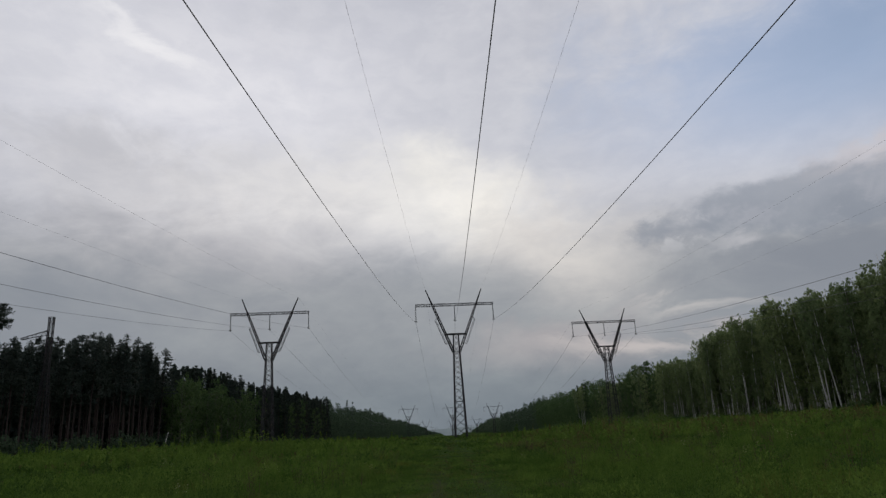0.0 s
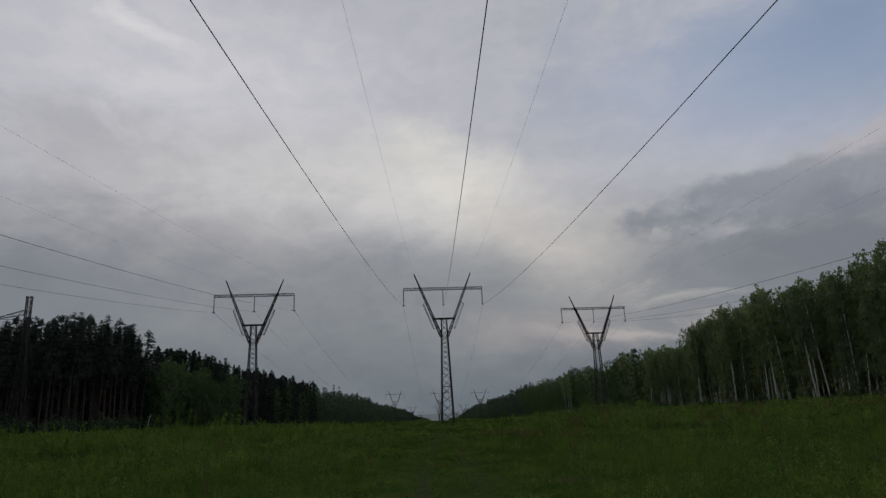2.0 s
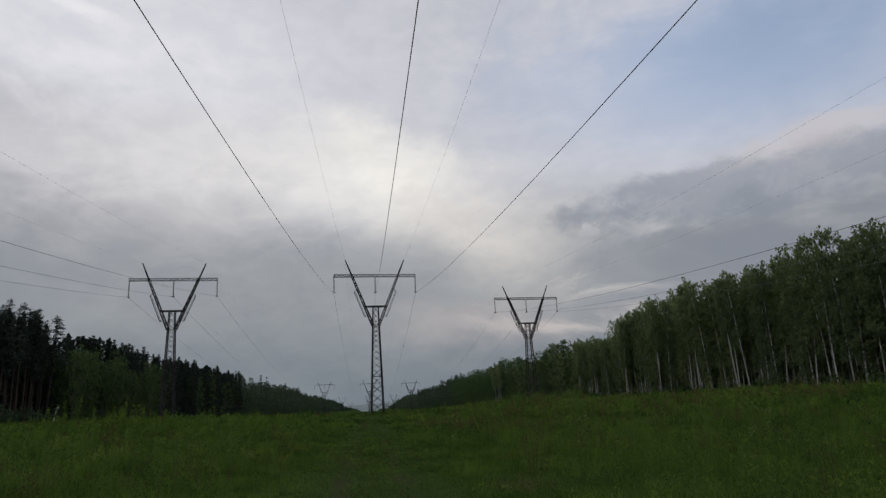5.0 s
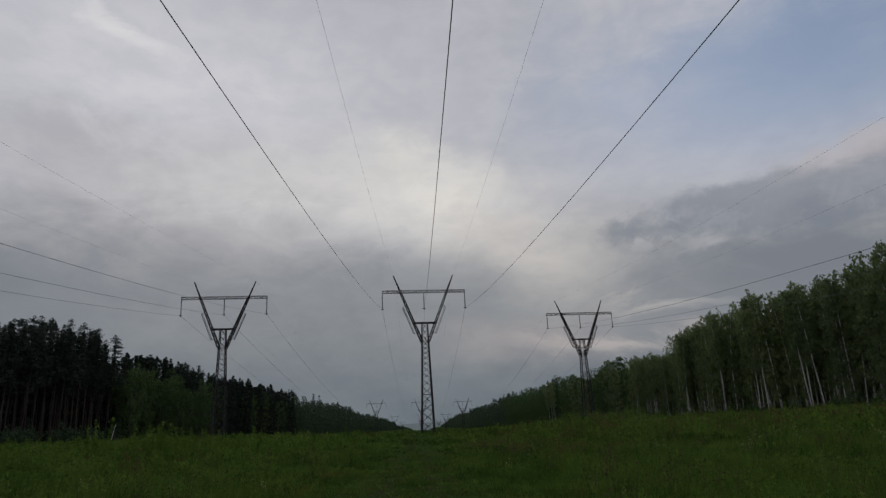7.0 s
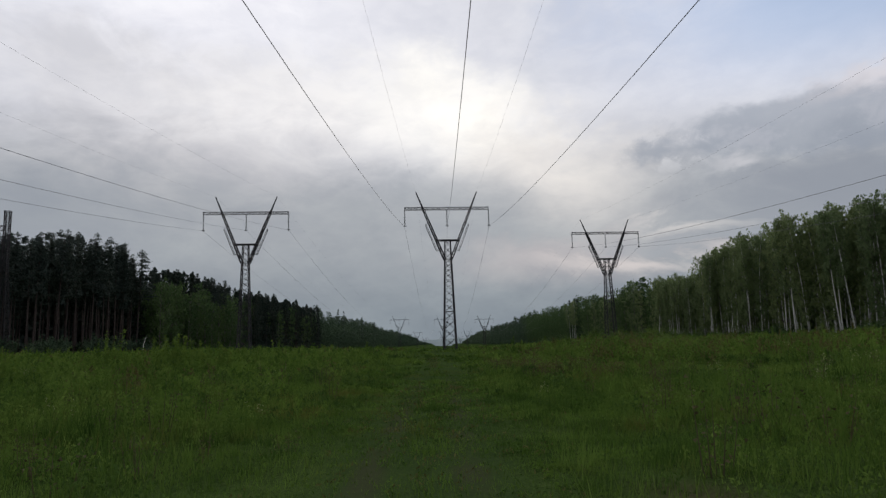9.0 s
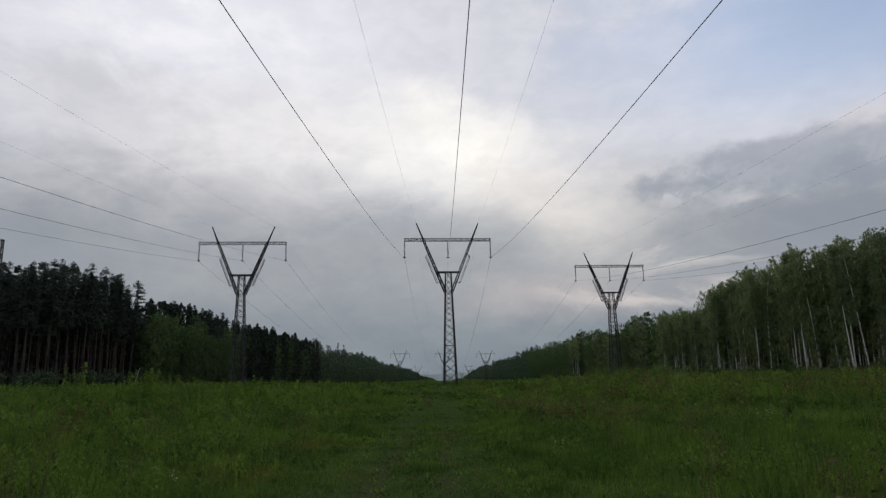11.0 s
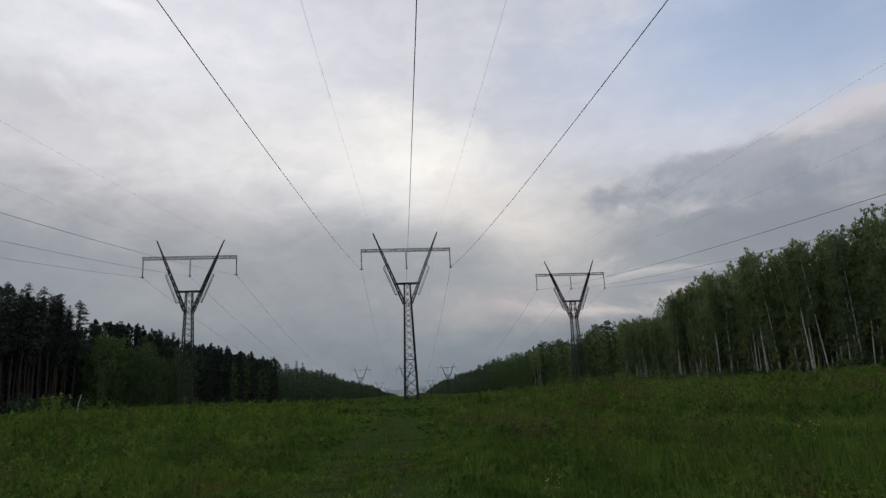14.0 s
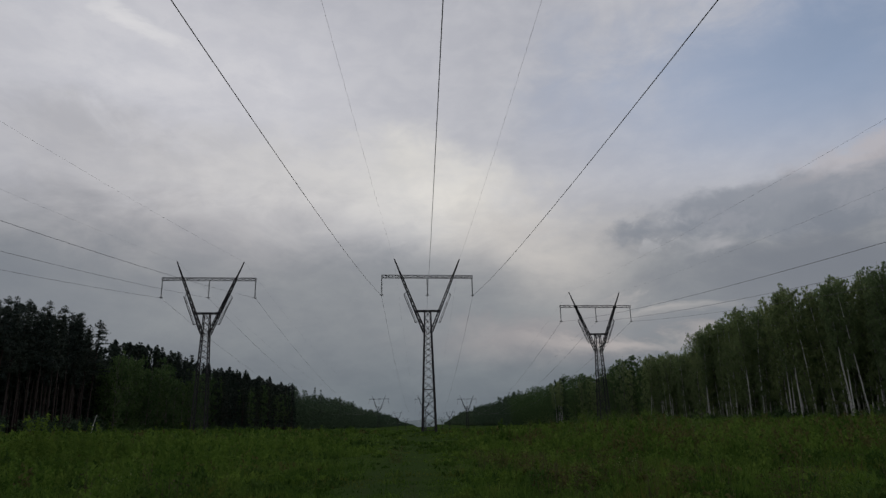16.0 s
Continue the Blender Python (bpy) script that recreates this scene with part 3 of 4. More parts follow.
def birch(label, height=28.0, low=0.32, wide=2.9, clumps=60, leaves=34, size=0.26, lean=(0, 0), leaf=None, bark=None, name="birch_tree", hang=1.1, thick=0.0, bend=0.7):
    """A broad-leaved tree: boughs that rise from the trunk and end in sprays of hanging leaves."""
    tree = tagged(new(name), label, "tree", "trees of the woods")
    cs, limbs = [], []
    boughs = max(6, clumps // 3)
    ends = []
    for n in range(boughs):
        u = (n + rng.uniform()) / boughs
        r = wide * (0.42 + 0.58 * math.sin(math.pi * min(1.0, 0.16 + 0.74 * u)))
        a = n * 2.4 + rng.uniform(-0.6, 0.6)
        d = r * rng.uniform(0.55, 1.0)
        z = height * (low + (0.965 - low) * u**0.85)
        s = z / height
        ends.append((np.array([lean[0] * s + d * math.cos(a), lean[1] * s + d * math.sin(a), z]), u))
        limbs.append(((lean[0] * s * 0.92, lean[1] * s * 0.92, max(z - d * 1.3 - 0.5, height * 0.12)), tuple(ends[-1][0]), 0.045 + 0.05 * (1 - u)))
    for n in range(clumps):
        end, u = ends[n % boughs]
        s = end[2] / height
        stem = np.array([lean[0] * s, lean[1] * s, end[2] - 1.2])
        c = stem + (end - stem) * rng.uniform(0.35, 1.08) + rng.normal(size=3) * 0.30
        k = max(4, int(leaves * rng.uniform(0.55, 1.4)))
        # each spray: a few strands that hang from the bough
        strands = max(3, k // 5)
        from_ = c + np.clip(rng.normal(size=(strands, 3)), -1.6, 1.6) * np.array([0.50, 0.50, 0.42])
        pick = rng.integers(0, strands, k)
        drop = rng.uniform(0, 1, k) * rng.uniform(0.5, 1.5, strands)[pick] * (1.0 if u < 0.85 else 0.6)
        cs.append(from_[pick] + rng.normal(size=(k, 3)) * 0.13 - np.stack([drop * 0, drop * 0, drop], -1))
    cs = np.concatenate(cs)
    # larger sprays fill the heart of the crown
    m = clumps * 4
    u = rng.uniform(0.04, 0.93, m)
    d = wide * 0.58 * np.sin(np.pi * np.clip(0.16 + 0.74 * u, 0, 1)) * np.sqrt(rng.uniform(0.0, 1.0, m))
    a = rng.uniform(0, 6.283, m)
    z = height * (low + (0.97 - low) * u)
    heart = np.stack([lean[0] * z / height + d * np.cos(a), lean[1] * z / height + d * np.sin(a), z], -1)
    trunk_part(tree, height, 0.085 + height * 0.0019 + thick, lean, bark or BIRCH_BARK, limbs=limbs, bend=bend)
    v, q = flakes(np.concatenate([cs, heart]), np.concatenate([rng.uniform(0.6, 1.35, len(cs)) * size, rng.uniform(0.6, 1.1, m) * max(0.5, size)]), 0.0, 1.7, hang)
    piece("crown", sheet("crown", v, q, leaf or BIRCH_LEAF), tree)
    return tree


def pine(label, height=30.0, low=0.5, reach=3.0, whorls=16, leaves=20, size=0.30, lean=(0, 0), cone=False, name="pine_tree", flag=0.0, heart=150):
    """A conifer: whorls of boughs that carry tufts of needles; cone: a spruce with drooping boughs to the ground."""
    tree = tagged(new(name), label, "tree", "trees of the woods")
    cs, limbs = [], []
    for n in range(whorls):
        u = (n + rng.uniform(0, 0.8)) / whorls
        z = height * (low + (1 - low) * u)
        shape = (1 - u) ** 0.64 if cone else (1 - u) ** 0.66 * (0.72 + 0.28 * min(1.0, u / 0.25))
        long = (reach * shape + 0.22) * rng.uniform(0.62, 1.2)
        for b in range(rng.integers(3, 6)):
            a = rng.uniform(0, 6.283)
            if flag and math.cos(a) < 0 and rng.uniform() < flag:
                continue
            s = z / height
            base = np.array([lean[0] * s, lean[1] * s, z])
            rise = (-0.30 if cone else 0.02 if flag else 0.10 + 0.45 * u) * long
            end = base + np.array([math.cos(a) * long, math.sin(a) * long, rise])
            if not cone and (b % 2 == 0 or flag):
                limbs.append((tuple(base), tuple(end), 0.05))
            m = max(3, int(leaves * long / reach * rng.uniform(0.7, 1.3)))
            if cone:
                t = rng.uniform(0.15, 1.05, m)[:, None]
                cs.append(base + (end - base) * t + rng.normal(size=(m, 3)) * np.array([0.22, 0.22, 0.16]))
            else:
                # tufts along the outer half of the bough
                t = rng.uniform(0.25, 1.08, m)[:, None]
                cs.append(base + (end - base) * t + rng.normal(size=(m, 3)) * np.array([0.28, 0.28, 0.16]))
    for n in range(10):
        z = height * rng.uniform(low * 0.4, low)
        a = rng.uniform(0, 6.283)
        limbs.append(((lean[0] * z / height, lean[1] * z / height, z), (lean[0] * z / height + math.cos(a) * 0.9, lean[1] * z / height + math.sin(a) * 0.9, z - 0.15), 0.03))
    top = np.array([lean[0], lean[1], height])
    m = 60
    t = rng.uniform(0, 1, m)
    slim = 0.12 + 0.62 * t if cone else 0.12 + 0.60 * t
    cs.append(top + np.stack([rng.normal(size=m) * slim, rng.normal(size=m) * slim, 0.2 - (2.6 if cone else 2.0) * t], -1))
    cs = np.concatenate(cs)
    # larger sprays fill the heart of the crown
    u = rng.uniform(0.02, 0.93 if cone else 0.86, heart)
    d = reach * (0.22 if flag else 0.66 if cone else 0.48) * (1 - u) ** 0.8 * np.sqrt(rng.uniform(0.0, 1.0, heart))
    a = rng.uniform(0, 6.283, heart)
    z = height * (low + (1 - low) * u)
    core = np.stack([lean[0] * z / height + d * np.cos(a), lean[1] * z / height + d * np.sin(a), z], -1)
    trunk_part(tree, height, 0.25, lean, PINE_BARK, limbs=limbs, bend=0.25)
    v, q = flakes(np.concatenate([cs, core]), np.concatenate([rng.uniform(0.6, 1.3, len(cs)) * size, rng.uniform(0.6, 1.1, heart) * 0.68]), 0.2, 1.6)
    piece("crown", sheet("crown", v, q, SPRUCE_LEAF if cone else PINE_LEAF), tree)
    return tree


def shrub(label, height=3.0, wide=1.7, leaves=420, size=0.26, leaf=None, name="willow_shrub"):
    bush = tagged(new(name), label, "shrub", "shrubs of the meadow")
    bm = bmesh.new()
    cs = []
    root = bm.verts.new((0, 0, -0.25))
    for n in range(14):
        a, d = rng.uniform(0, 6.283), wide * math.sqrt(rng.uniform(0.02, 1))
        top = np.array([math.cos(a) * d, math.sin(a) * d, height * rng.uniform(0.55, 1.0) * (1 - 0.35 * (d / wide) ** 2)])
        foot = np.array([math.cos(a) * d * 0.2, math.sin(a) * d * 0.2, -0.1])
        # each stem springs from the common root
        ring = [bm.verts.new((foot[0] + 0.03 * math.cos(b), foot[1] + 0.03 * math.sin(b), foot[2])) for b in (0.0, 2.1, 4.2)]
        end = bm.verts.new(tuple(top))
        for i in range(3):
            bm.faces.new((ring[i], ring[(i + 1) % 3], end))
            bm.faces.new((root, ring[(i + 1) % 3], ring[i]))
        m = leaves // 14
        t = rng.uniform(0.18, 1.05, m)[:, None]
        cs.append(foot + (top - foot) * t + rng.normal(size=(m, 3)) * np.array([0.26, 0.26, 0.2]) * wide / 1.7)
    part("stem", bm, GREY_BARK, bush)
    cs = np.concatenate(cs)
    v, q = flakes(cs, rng.uniform(0.6, 1.4, len(cs)) * size, 0.0, 1.4)
    piece("foliage", sheet("foliage", v, q, leaf or SHRUB_LEAF), bush)
    return bush


used = set()
MAST = (-93.6, 0.4)


def plant(kinds, x, y, scale, sink=0.1):
    """Sets one of the kinds at a place; the first use of a kind is the built thing itself."""
    fresh = [k for k in kinds if k.name not in used]
    kind = fresh[0] if fresh else kinds[int(rng.integers(len(kinds)))]
    m = pose(x, y, float(ground_z(x, y)) - sink, 0, 0, rng.uniform(0, 360)) @ Matrix.Scale(scale, 4)
    if kind.name not in used:
        used.add(kind.name)
        kind.matrix_basis = m
        return kind
    keep = kind.scale.copy()
    kind.scale = (1, 1, 1)
    made = copy_thing(kind, m)
    kind.scale = keep
    return made


def right_height(y):
    return 1.04 + 0.015 * float(ramp(y, 0, 20)) - 0.02 * float(ramp(y, 50, 80)) + 0.02 * math.sin(y * 0.17) if y < 82 else 0.88 + 0.075 * float(ramp(y, 100, 190)) + 0.03 * math.sin(y * 0.05)


def pine_height(y):
    return 0.835 + 0.21 * float(ramp(y, 0, 38)) + 0.14 * math.exp(-(((y + 23) / 4) ** 2)) + 0.05 * math.exp(-(((y - 7) / 7) ** 2))


def spruce_height(y):
    return 0.90 + 0.20 * float(ramp(y, 76, 104)) - 0.05 * float(ramp(y, 128, 150))


def build_woods():
    edge_birch = [birch("tall birch with white trunk at the wood's edge", 28.5, low, wide, 78, 26, 0.285, lean, bend=b) for low, wide, lean, b in ((0.20, 3.1, (0.8, 0.3), 0.6), (0.10, 3.4, (-1.2, 0.8), 0.9), (0.28, 3.0, (0.3, -1.6), 1.1), (0.07, 3.6, (0.2, 0.4), 0.5), (0.34, 2.9, (2.2, 1.0), 0.8), (0.15, 2.8, (-0.6, -2.4), 1.2))]
    front_birch = [birch("slender birch with a long bare white trunk", 28.0, low, wide, 62, 30, 0.27, lean, thick=0.008, bend=b) for low, wide, lean, b in ((0.34, 2.8, (1.2, -0.4), 0.8), (0.42, 2.6, (-1.8, 0.6), 1.3), (0.26, 2.9, (0.3, 2.0), 1.0), (0.38, 2.6, (-0.3, -2.6), 1.5), (0.46, 2.6, (2.6, 0.3), 0.6))]
    far_birch = [birch("leafy birch far down the wood's edge", 28.0, low, 3.4, 60, 16, 0.42, lean, leaf, GREY_BARK) for low, lean, leaf in ((0.05, (0.4, 0.5), WOOD_LEAF), (0.10, (-0.8, 0.2), BIRCH_LEAF), (0.05, (-0.3, 0.4), WOOD_LEAF))]
    deep_birch = [birch("birch standing deeper in the wood", 28.0, low, 3.2, 44, 13, 0.48, lean) for low, lean in ((0.22, (0.4, 0.5)), (0.30, (-0.8, 0.2)), (0.12, (0.3, -0.6)))]
    lower = [birch("leafy aspen in the mixed wood", 24.0, low, 4.3, 68, 23, 0.34, lean, WOOD_LEAF, GREY_BARK, "aspen_tree", 0.4) for low, lean in ((0.08, (0.4, 0.2)), (0.14, (-0.6, 0.4)), (0.05, (0.2, -0.5)))]
    tall_pine = [pine("tall dark pine with a bare reddish trunk", 30.5, low, reach, 19, 46, 0.225, lean, heart=240) for low, reach, lean in ((0.50, 2.7, (0.5, 0.3)), (0.56, 2.5, (-0.6, 0.2)), (0.44, 2.8, (0.2, -0.5)), (0.60, 2.6, (0.9, 0.6)), (0.52, 2.3, (-0.2, 0.7)))]
    deep_pine = [pine("dark pine standing deeper in the wood", 30.5, low, 2.6, 16, 9, 0.50, (0.2, 0.2), heart=110) for low in (0.34, 0.42)]
    spruce = [pine("dark pointed spruce above the mixed wood", 27.0, 0.08, 3.3, 26, 17, 0.44, lean, True, "spruce_tree", heart=230) for lean in ((0.1, 0.1), (0.4, -0.2), (-0.3, 0.3))]

    deep_spruce = [pine("dark spruce standing deeper in the wood", 27.0, 0.12, 3.2, 18, 6, 0.66, lean, True, "spruce_tree", heart=130) for lean in ((0.2, 0.1), (-0.2, 0.2))]

    # birch wood on the east side; bare trunks stand in groups along its edge
    for row, x0 in enumerate((85.0, 88.0)):
        y = -56.0 + row * 1.7
        while y < 125:
            bare = 0.45 if math.sin(y * 0.26 + 1.0) > 0.1 and y < 70 else 0.15
            front = row == 0 and rng.uniform() < bare
            plant(front_birch if front else edge_birch, x0 - (1.6 if front else 0.0) + rng.uniform(-1.4, 1.4), y, right_height(y) * rng.uniform(0.92, 1.05))
            y += rng.uniform(2.0, 3.8)
    for row, x0 in enumerate((90.5, 94.5)):
        y = -58.0
        while y < 125:
            plant(deep_birch, x0 + rng.uniform(-1.8, 1.8), y, right_height(y) * rng.uniform(0.92, 1.04))
            y += rng.uniform(3.4, 5.6)
    for row, x0 in enumerate((85.5, 89.5)):
        y = 125.0
        while y < 255:
            plant(far_birch, x0 + rng.uniform(-2, 2), y, right_height(y) * rng.uniform(0.86, 1.08))
            y += rng.uniform(3.4, 5.6)
    for y in (279.0, 284.0, 291.0, 297.0):
        plant(front_birch, 82.6, y, 0.96)
    for y in (292.0, 301.0, 318.0):
        plant(spruce, 87.0, y, 1.07)
    # the round-headed birch that stands above the lower wood
    tagged(plant(edge_birch, 85.5, 76.0, 1.05), "round-headed birch rising above its neighbours")
    # pine wood on the west side, then mixed wood with spruces behind
    for row, x0 in enumerate((-95.5, -98.5, -102.0)):
        y = -27.0 + row
        while y < 62:
            x = x0 + rng.uniform(-1.2, 1.2)
            if math.hypot(x - MAST[0], y - MAST[1]) < 2.3:
                x = MAST[0] - 2.4
            plant(tall_pine if row < 2 else deep_pine, x, y, pine_height(y) * rng.uniform(0.91, 1.04))
            y += rng.uniform(2.2, 3.5)
    tuft = pine("leaning pine with a tufted crown on a bare trunk", 31.2, 0.83, 2.3, 9, 60, 0.28, (1.5, 1.4), heart=80)
    tuft.matrix_basis = pose(-95.5, -17.4, float(ground_z(-95.5, -17.4)) - 0.1, 0, 0, 0)
    for x, y in ((-95.0, 55.0), (-96.5, 58.0), (-97.0, 62.0), (-96.4, 61.5), (-98.5, 63.0)):
        plant(tall_pine, x, y, pine_height(y) * rng.uniform(0.88, 0.95))
    for row, x0 in enumerate((-92.5, -97.0)):
        y = 71.0 + row * 2
        while y < 352:
            plant(lower if y < 138 - 12 * row or rng.uniform() < (0.55 if y < 165 else 0.20) else spruce if y < 240 else deep_spruce, x0 + rng.uniform(-1.8, 1.8), y, rng.uniform(0.74, 1.02) * (1 if y < 90 else 1.10))
            y += rng.uniform(3.4, 5.8)
    for y in (121.0, 124.5, 127.0, 131.0):
        plant(tall_pine, -91.5 + rng.uniform(-0.8, 0.8), y, 0.94 * rng.uniform(0.96, 1.03))
    y = 68.0
    while y < 142:
        plant(lower, -90.0 + rng.uniform(-1.6, 1.6), y, rng.uniform(0.72, 0.98) * (1.06 if y < 90 else 0.94))
        y += rng.uniform(3.6, 6.5)
    for row, x0 in enumerate((-99.0, -102.0, -106.0)):
        y = 70.0
        while y < 352:
            plant(spruce if row == 0 and y < 200 else deep_spruce, x0 + rng.uniform(-1.8, 1.8), y, rng.uniform(0.95, 1.05) * spruce_height(y))
            y += rng.uniform(1.9, 3.4) * (1.0 if row == 0 else 1.5)
    edge = pine("weathered edge pine with sparse one-sided boughs", 31.6, 0.50, 4.6, 24, 100, 0.26, (0.8, 0.2), False, "pine_tree", 0.68, heart=150)
    edge.matrix_basis = pose(-93.8, 61.5, float(ground_z(-93.8, 61.5)) - 0.1, 0, 0, 20)
    # brush at the foot of both woods
    brush = [shrub("leafy brush at the foot of the wood", 3.4, 2.2, 330, 0.34, WOOD_LEAF, "brush") for _ in range(3)]
    shade = [shrub("dark leafy brush in the shade of the pines", 5.0, 2.6, 520, 0.36, FAR_LEAF, "brush") for _ in range(2)]
    for kinds, x0, y0, y1 in ((brush, 82.5, -54, 250), (shade, -93.5, -27, 70), (brush, -92.5, 70, 250)):
        y = y0
        while y < y1:
            plant(kinds, x0 + rng.uniform(-1.0, 3.5), y, rng.uniform(0.4, 1.1))
            y += rng.uniform(2.2, 5.0)
    willow = [shrub("bushy green willow in the tall grass", 2.6, 1.6, 460, 0.18) for _ in range(3)]
    for n in range(60):
        x, y = rng.uniform(22, 80), rng.uniform(-60, 90)
        plant(willow, x, y, rng.uniform(0.30, 0.75))
    for n in range(18):
        plant(willow, rng.uniform(38, 58), rng.uniform(20, 62), rng.uniform(0.9, 1.55))
    for n in range(7):
        plant(willow, 9.8 + n * 1.15 + rng.uniform(-0.5, 0.5), -84.0 + rng.uniform(-3, 4), rng.uniform(0.55, 0.85))
    for n in range(14):
        x, y = rng.uniform(-70, -26), rng.uniform(-60, 90)
        plant(willow, x, y, rng.uniform(0.2, 0.4))


build_woods()


def build_dead_stem():
    """A pale dead young birch that leans out of the wood's edge."""
    stem = tagged(new("dead_birch"), "pale dead birch stem leaning at the pines' foot", "tree")
    bm = bmesh.new()
    tube(bm, [(0, 0, -0.3), (0.25, 0, 1.4), (0.55, 0.1, 3.2), (1.0, 0.1, 5.0)], [0.13, 0.11, 0.09, 0.04], 6)
    part("trunk", bm, BIRCH_BARK, stem)
    bm = bmesh.new()
    bar(bm, (0.52, 0.1, 3.0), (0.1, 0.3, 3.9), 0.03, 0.012, 4)
    part("branch", bm, GREY_BARK, stem)
    stem.matrix_basis = pose(-88.0, 53.0, float(ground_z(-88.0, 53.0)), 0, 0, 10)


build_dead_stem()


def wood_mass(name, label, leaf, spots, many, size, shape=0.0):
    """Foliage of trees that nobody could count: (x, y, height, low, reach) each; shape: how far crowns taper to the top."""
    cs, sz = [], []
    for x, y, h, low, reach in spots:
        u = rng.uniform(0, 1, many)
        u = u**0.6
        r = reach * (np.sin(np.pi * (0.25 + 0.66 * u)) * (1 - shape) + shape * np.sqrt(1.03 - u)) + 0.2
        a = rng.uniform(0, 6.283, many)
        d = r * np.sqrt(rng.uniform(0.03, 1, many))
        z = float(ground_z(x, y)) + h * (low + (1 - low) * u)
        cs.append(np.stack([x + d * np.cos(a), y + d * np.sin(a), z], -1))
        sz.append(rng.uniform(0.6, 1.3, many) * size * (1 + max(0, y - 300) / 1600))
    v, q = flakes(np.concatenate(cs), np.concatenate(sz), 0.0, 1.4, 0.5)
    tagged(new(name, sheet(name, v, q, leaf)), label, "woods", kind="stuff")


def build_far_woods():
    for side in (-1, 1):
        spots = []
        y = 345.0 if side < 0 else 540.0
        while y < 2900:
            for row in range(3):
                x = side * (87.5 + row * 5.0 + rng.uniform(-2.6, 2.6)) - (5 if side < 0 else 0)
                h = ((31.0 if side > 0 else 30.0) + 1.8 * math.sin(y * 0.013 + side) + 1.6 * math.sin(y * 0.047 + side * 2)) * rng.uniform(0.86, 1.03)
                h *= 1 - 0.62 * float(ramp(y, 1500, 2900))
                spots.append((x, y + rng.uniform(-1.5, 1.5), h, 0.03, 3.3))
            y += 5.6 + (y - 345) * 0.011
        wood_mass("far_woods", "dark green woods lining the cutting farther off", FAR_LEAF, [p for p in spots if p[1] < 1100], 200, 0.62, 0.25)
        wood_mass("distant_woods", "distant dark green woods lining the cutting", FAR_LEAF, [p for p in spots if p[1] >= 1100], 70, 0.85, 0.25)
    # the birch wood where its trees can no longer be told apart
    spots = []
    y = 252.0
    while y < 552:
        for row in range(3):
            spots.append((85.0 + row * 4.2 + rng.uniform(-2, 2), y + rng.uniform(-2, 2), 28.5 * right_height(y) * rng.uniform(0.86, 1.06), 0.03, 3.2))
        y += 5.0
    wood_mass("farther_birch_wood", "green birch wood lining the cutting", WOOD_LEAF, spots, 240, 0.50, 0.2)
    # a few spruces overtop the distant woods
    spots = [(-90.5, y, 33.0, 0.05, 2.2) for y in (420.0, 452.0, 585.0, 712.0, 716.0)]
    wood_mass("far_spruces", "dark spruces overtopping the distant woods", PINE_LEAF, spots, 160, 0.6, 1.0)
    # the western wood runs on to the horizon
    spots = []
    y = 2900.0
    while y < 4450:
        for row in range(3):
            spots.append((-92.0 - row * 9 + rng.uniform(-3, 3), y + rng.uniform(-10, 10), 11 * (1 - 0.8 * float(ramp(y, 2900, 4400))) * rng.uniform(0.7, 1.0), 0.02, 8.0))
        y += 30.0
    wood_mass("horizon_woods", "hazy low woods at the end of the cutting", FAR_LEAF, spots, 44, 1.6)
    # the depth of the near woods
    spots = []
    for _ in range(660):
        y = rng.uniform(-75, 560)
        spots.append((100 + rng.uniform(0, 1) ** 1.5 * 34, y, 27.5 * right_height(y) * rng.uniform(0.84, 0.96), 0.0, 3.8))
    wood_mass("deep_birch_wood", "dark leafy depth of the birch wood", BIRCH_LEAF, spots, 70, 1.5)
    spots = []
    for _ in range(620):
        y = rng.uniform(-45, 420)
        spots.append((-106 - rng.uniform(0, 1) ** 1.5 * 34, y, (30.0 * pine_height(y) if y < 66 else 26.5) * rng.uniform(0.82, 0.93), 0.0, 3.6))
    wood_mass("deep_pine_wood", "dark depth of the pine wood", PINE_LEAF, spots, 62, 1.8, 0.6)


build_far_woods()


def build_wood_floor():
    """Foliage fill added low between the trunks and far inside, and the depth of the woods far down the cutting."""
    # leaf masses added to close sky gaps low between the trunks
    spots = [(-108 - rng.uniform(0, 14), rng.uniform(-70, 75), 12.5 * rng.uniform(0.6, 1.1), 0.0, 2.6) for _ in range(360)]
    wood_mass("pine_undergrowth", "added dark foliage fill low between the pine trunks", PINE_LEAF, spots, 44, 2.0)
    spots = [(98 + rng.uniform(0, 14), rng.uniform(-70, 130), 9 * rng.uniform(0.6, 1.1), 0.0, 2.4) for _ in range(200)]
    wood_mass("birch_undergrowth", "added green foliage fill low between the birch trunks", BIRCH_LEAF, spots, 44, 1.6)
    # unseen leaf mass added so the depth stays dark instead of showing sky
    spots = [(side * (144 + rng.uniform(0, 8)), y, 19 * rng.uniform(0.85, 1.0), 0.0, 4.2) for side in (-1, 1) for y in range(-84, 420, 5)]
    wood_mass("inner_wood", "added dark foliage closing the depth far inside the woods", PINE_LEAF, spots, 40, 3.4)
    for side in (-1, 1):
        spots = []
        y = 400.0
        while y < 2600:
            spots.append((side * (108 + rng.uniform(-2, 12)), y, 24.5 * rng.uniform(0.85, 1.0), 0.0, 4.5))
            y += 4.0 + (y - 400) * 0.008
        wood_mass("deep_far_wood", "dark depth of the distant woods", FAR_LEAF, spots, 48, 3.6)


build_wood_floor()


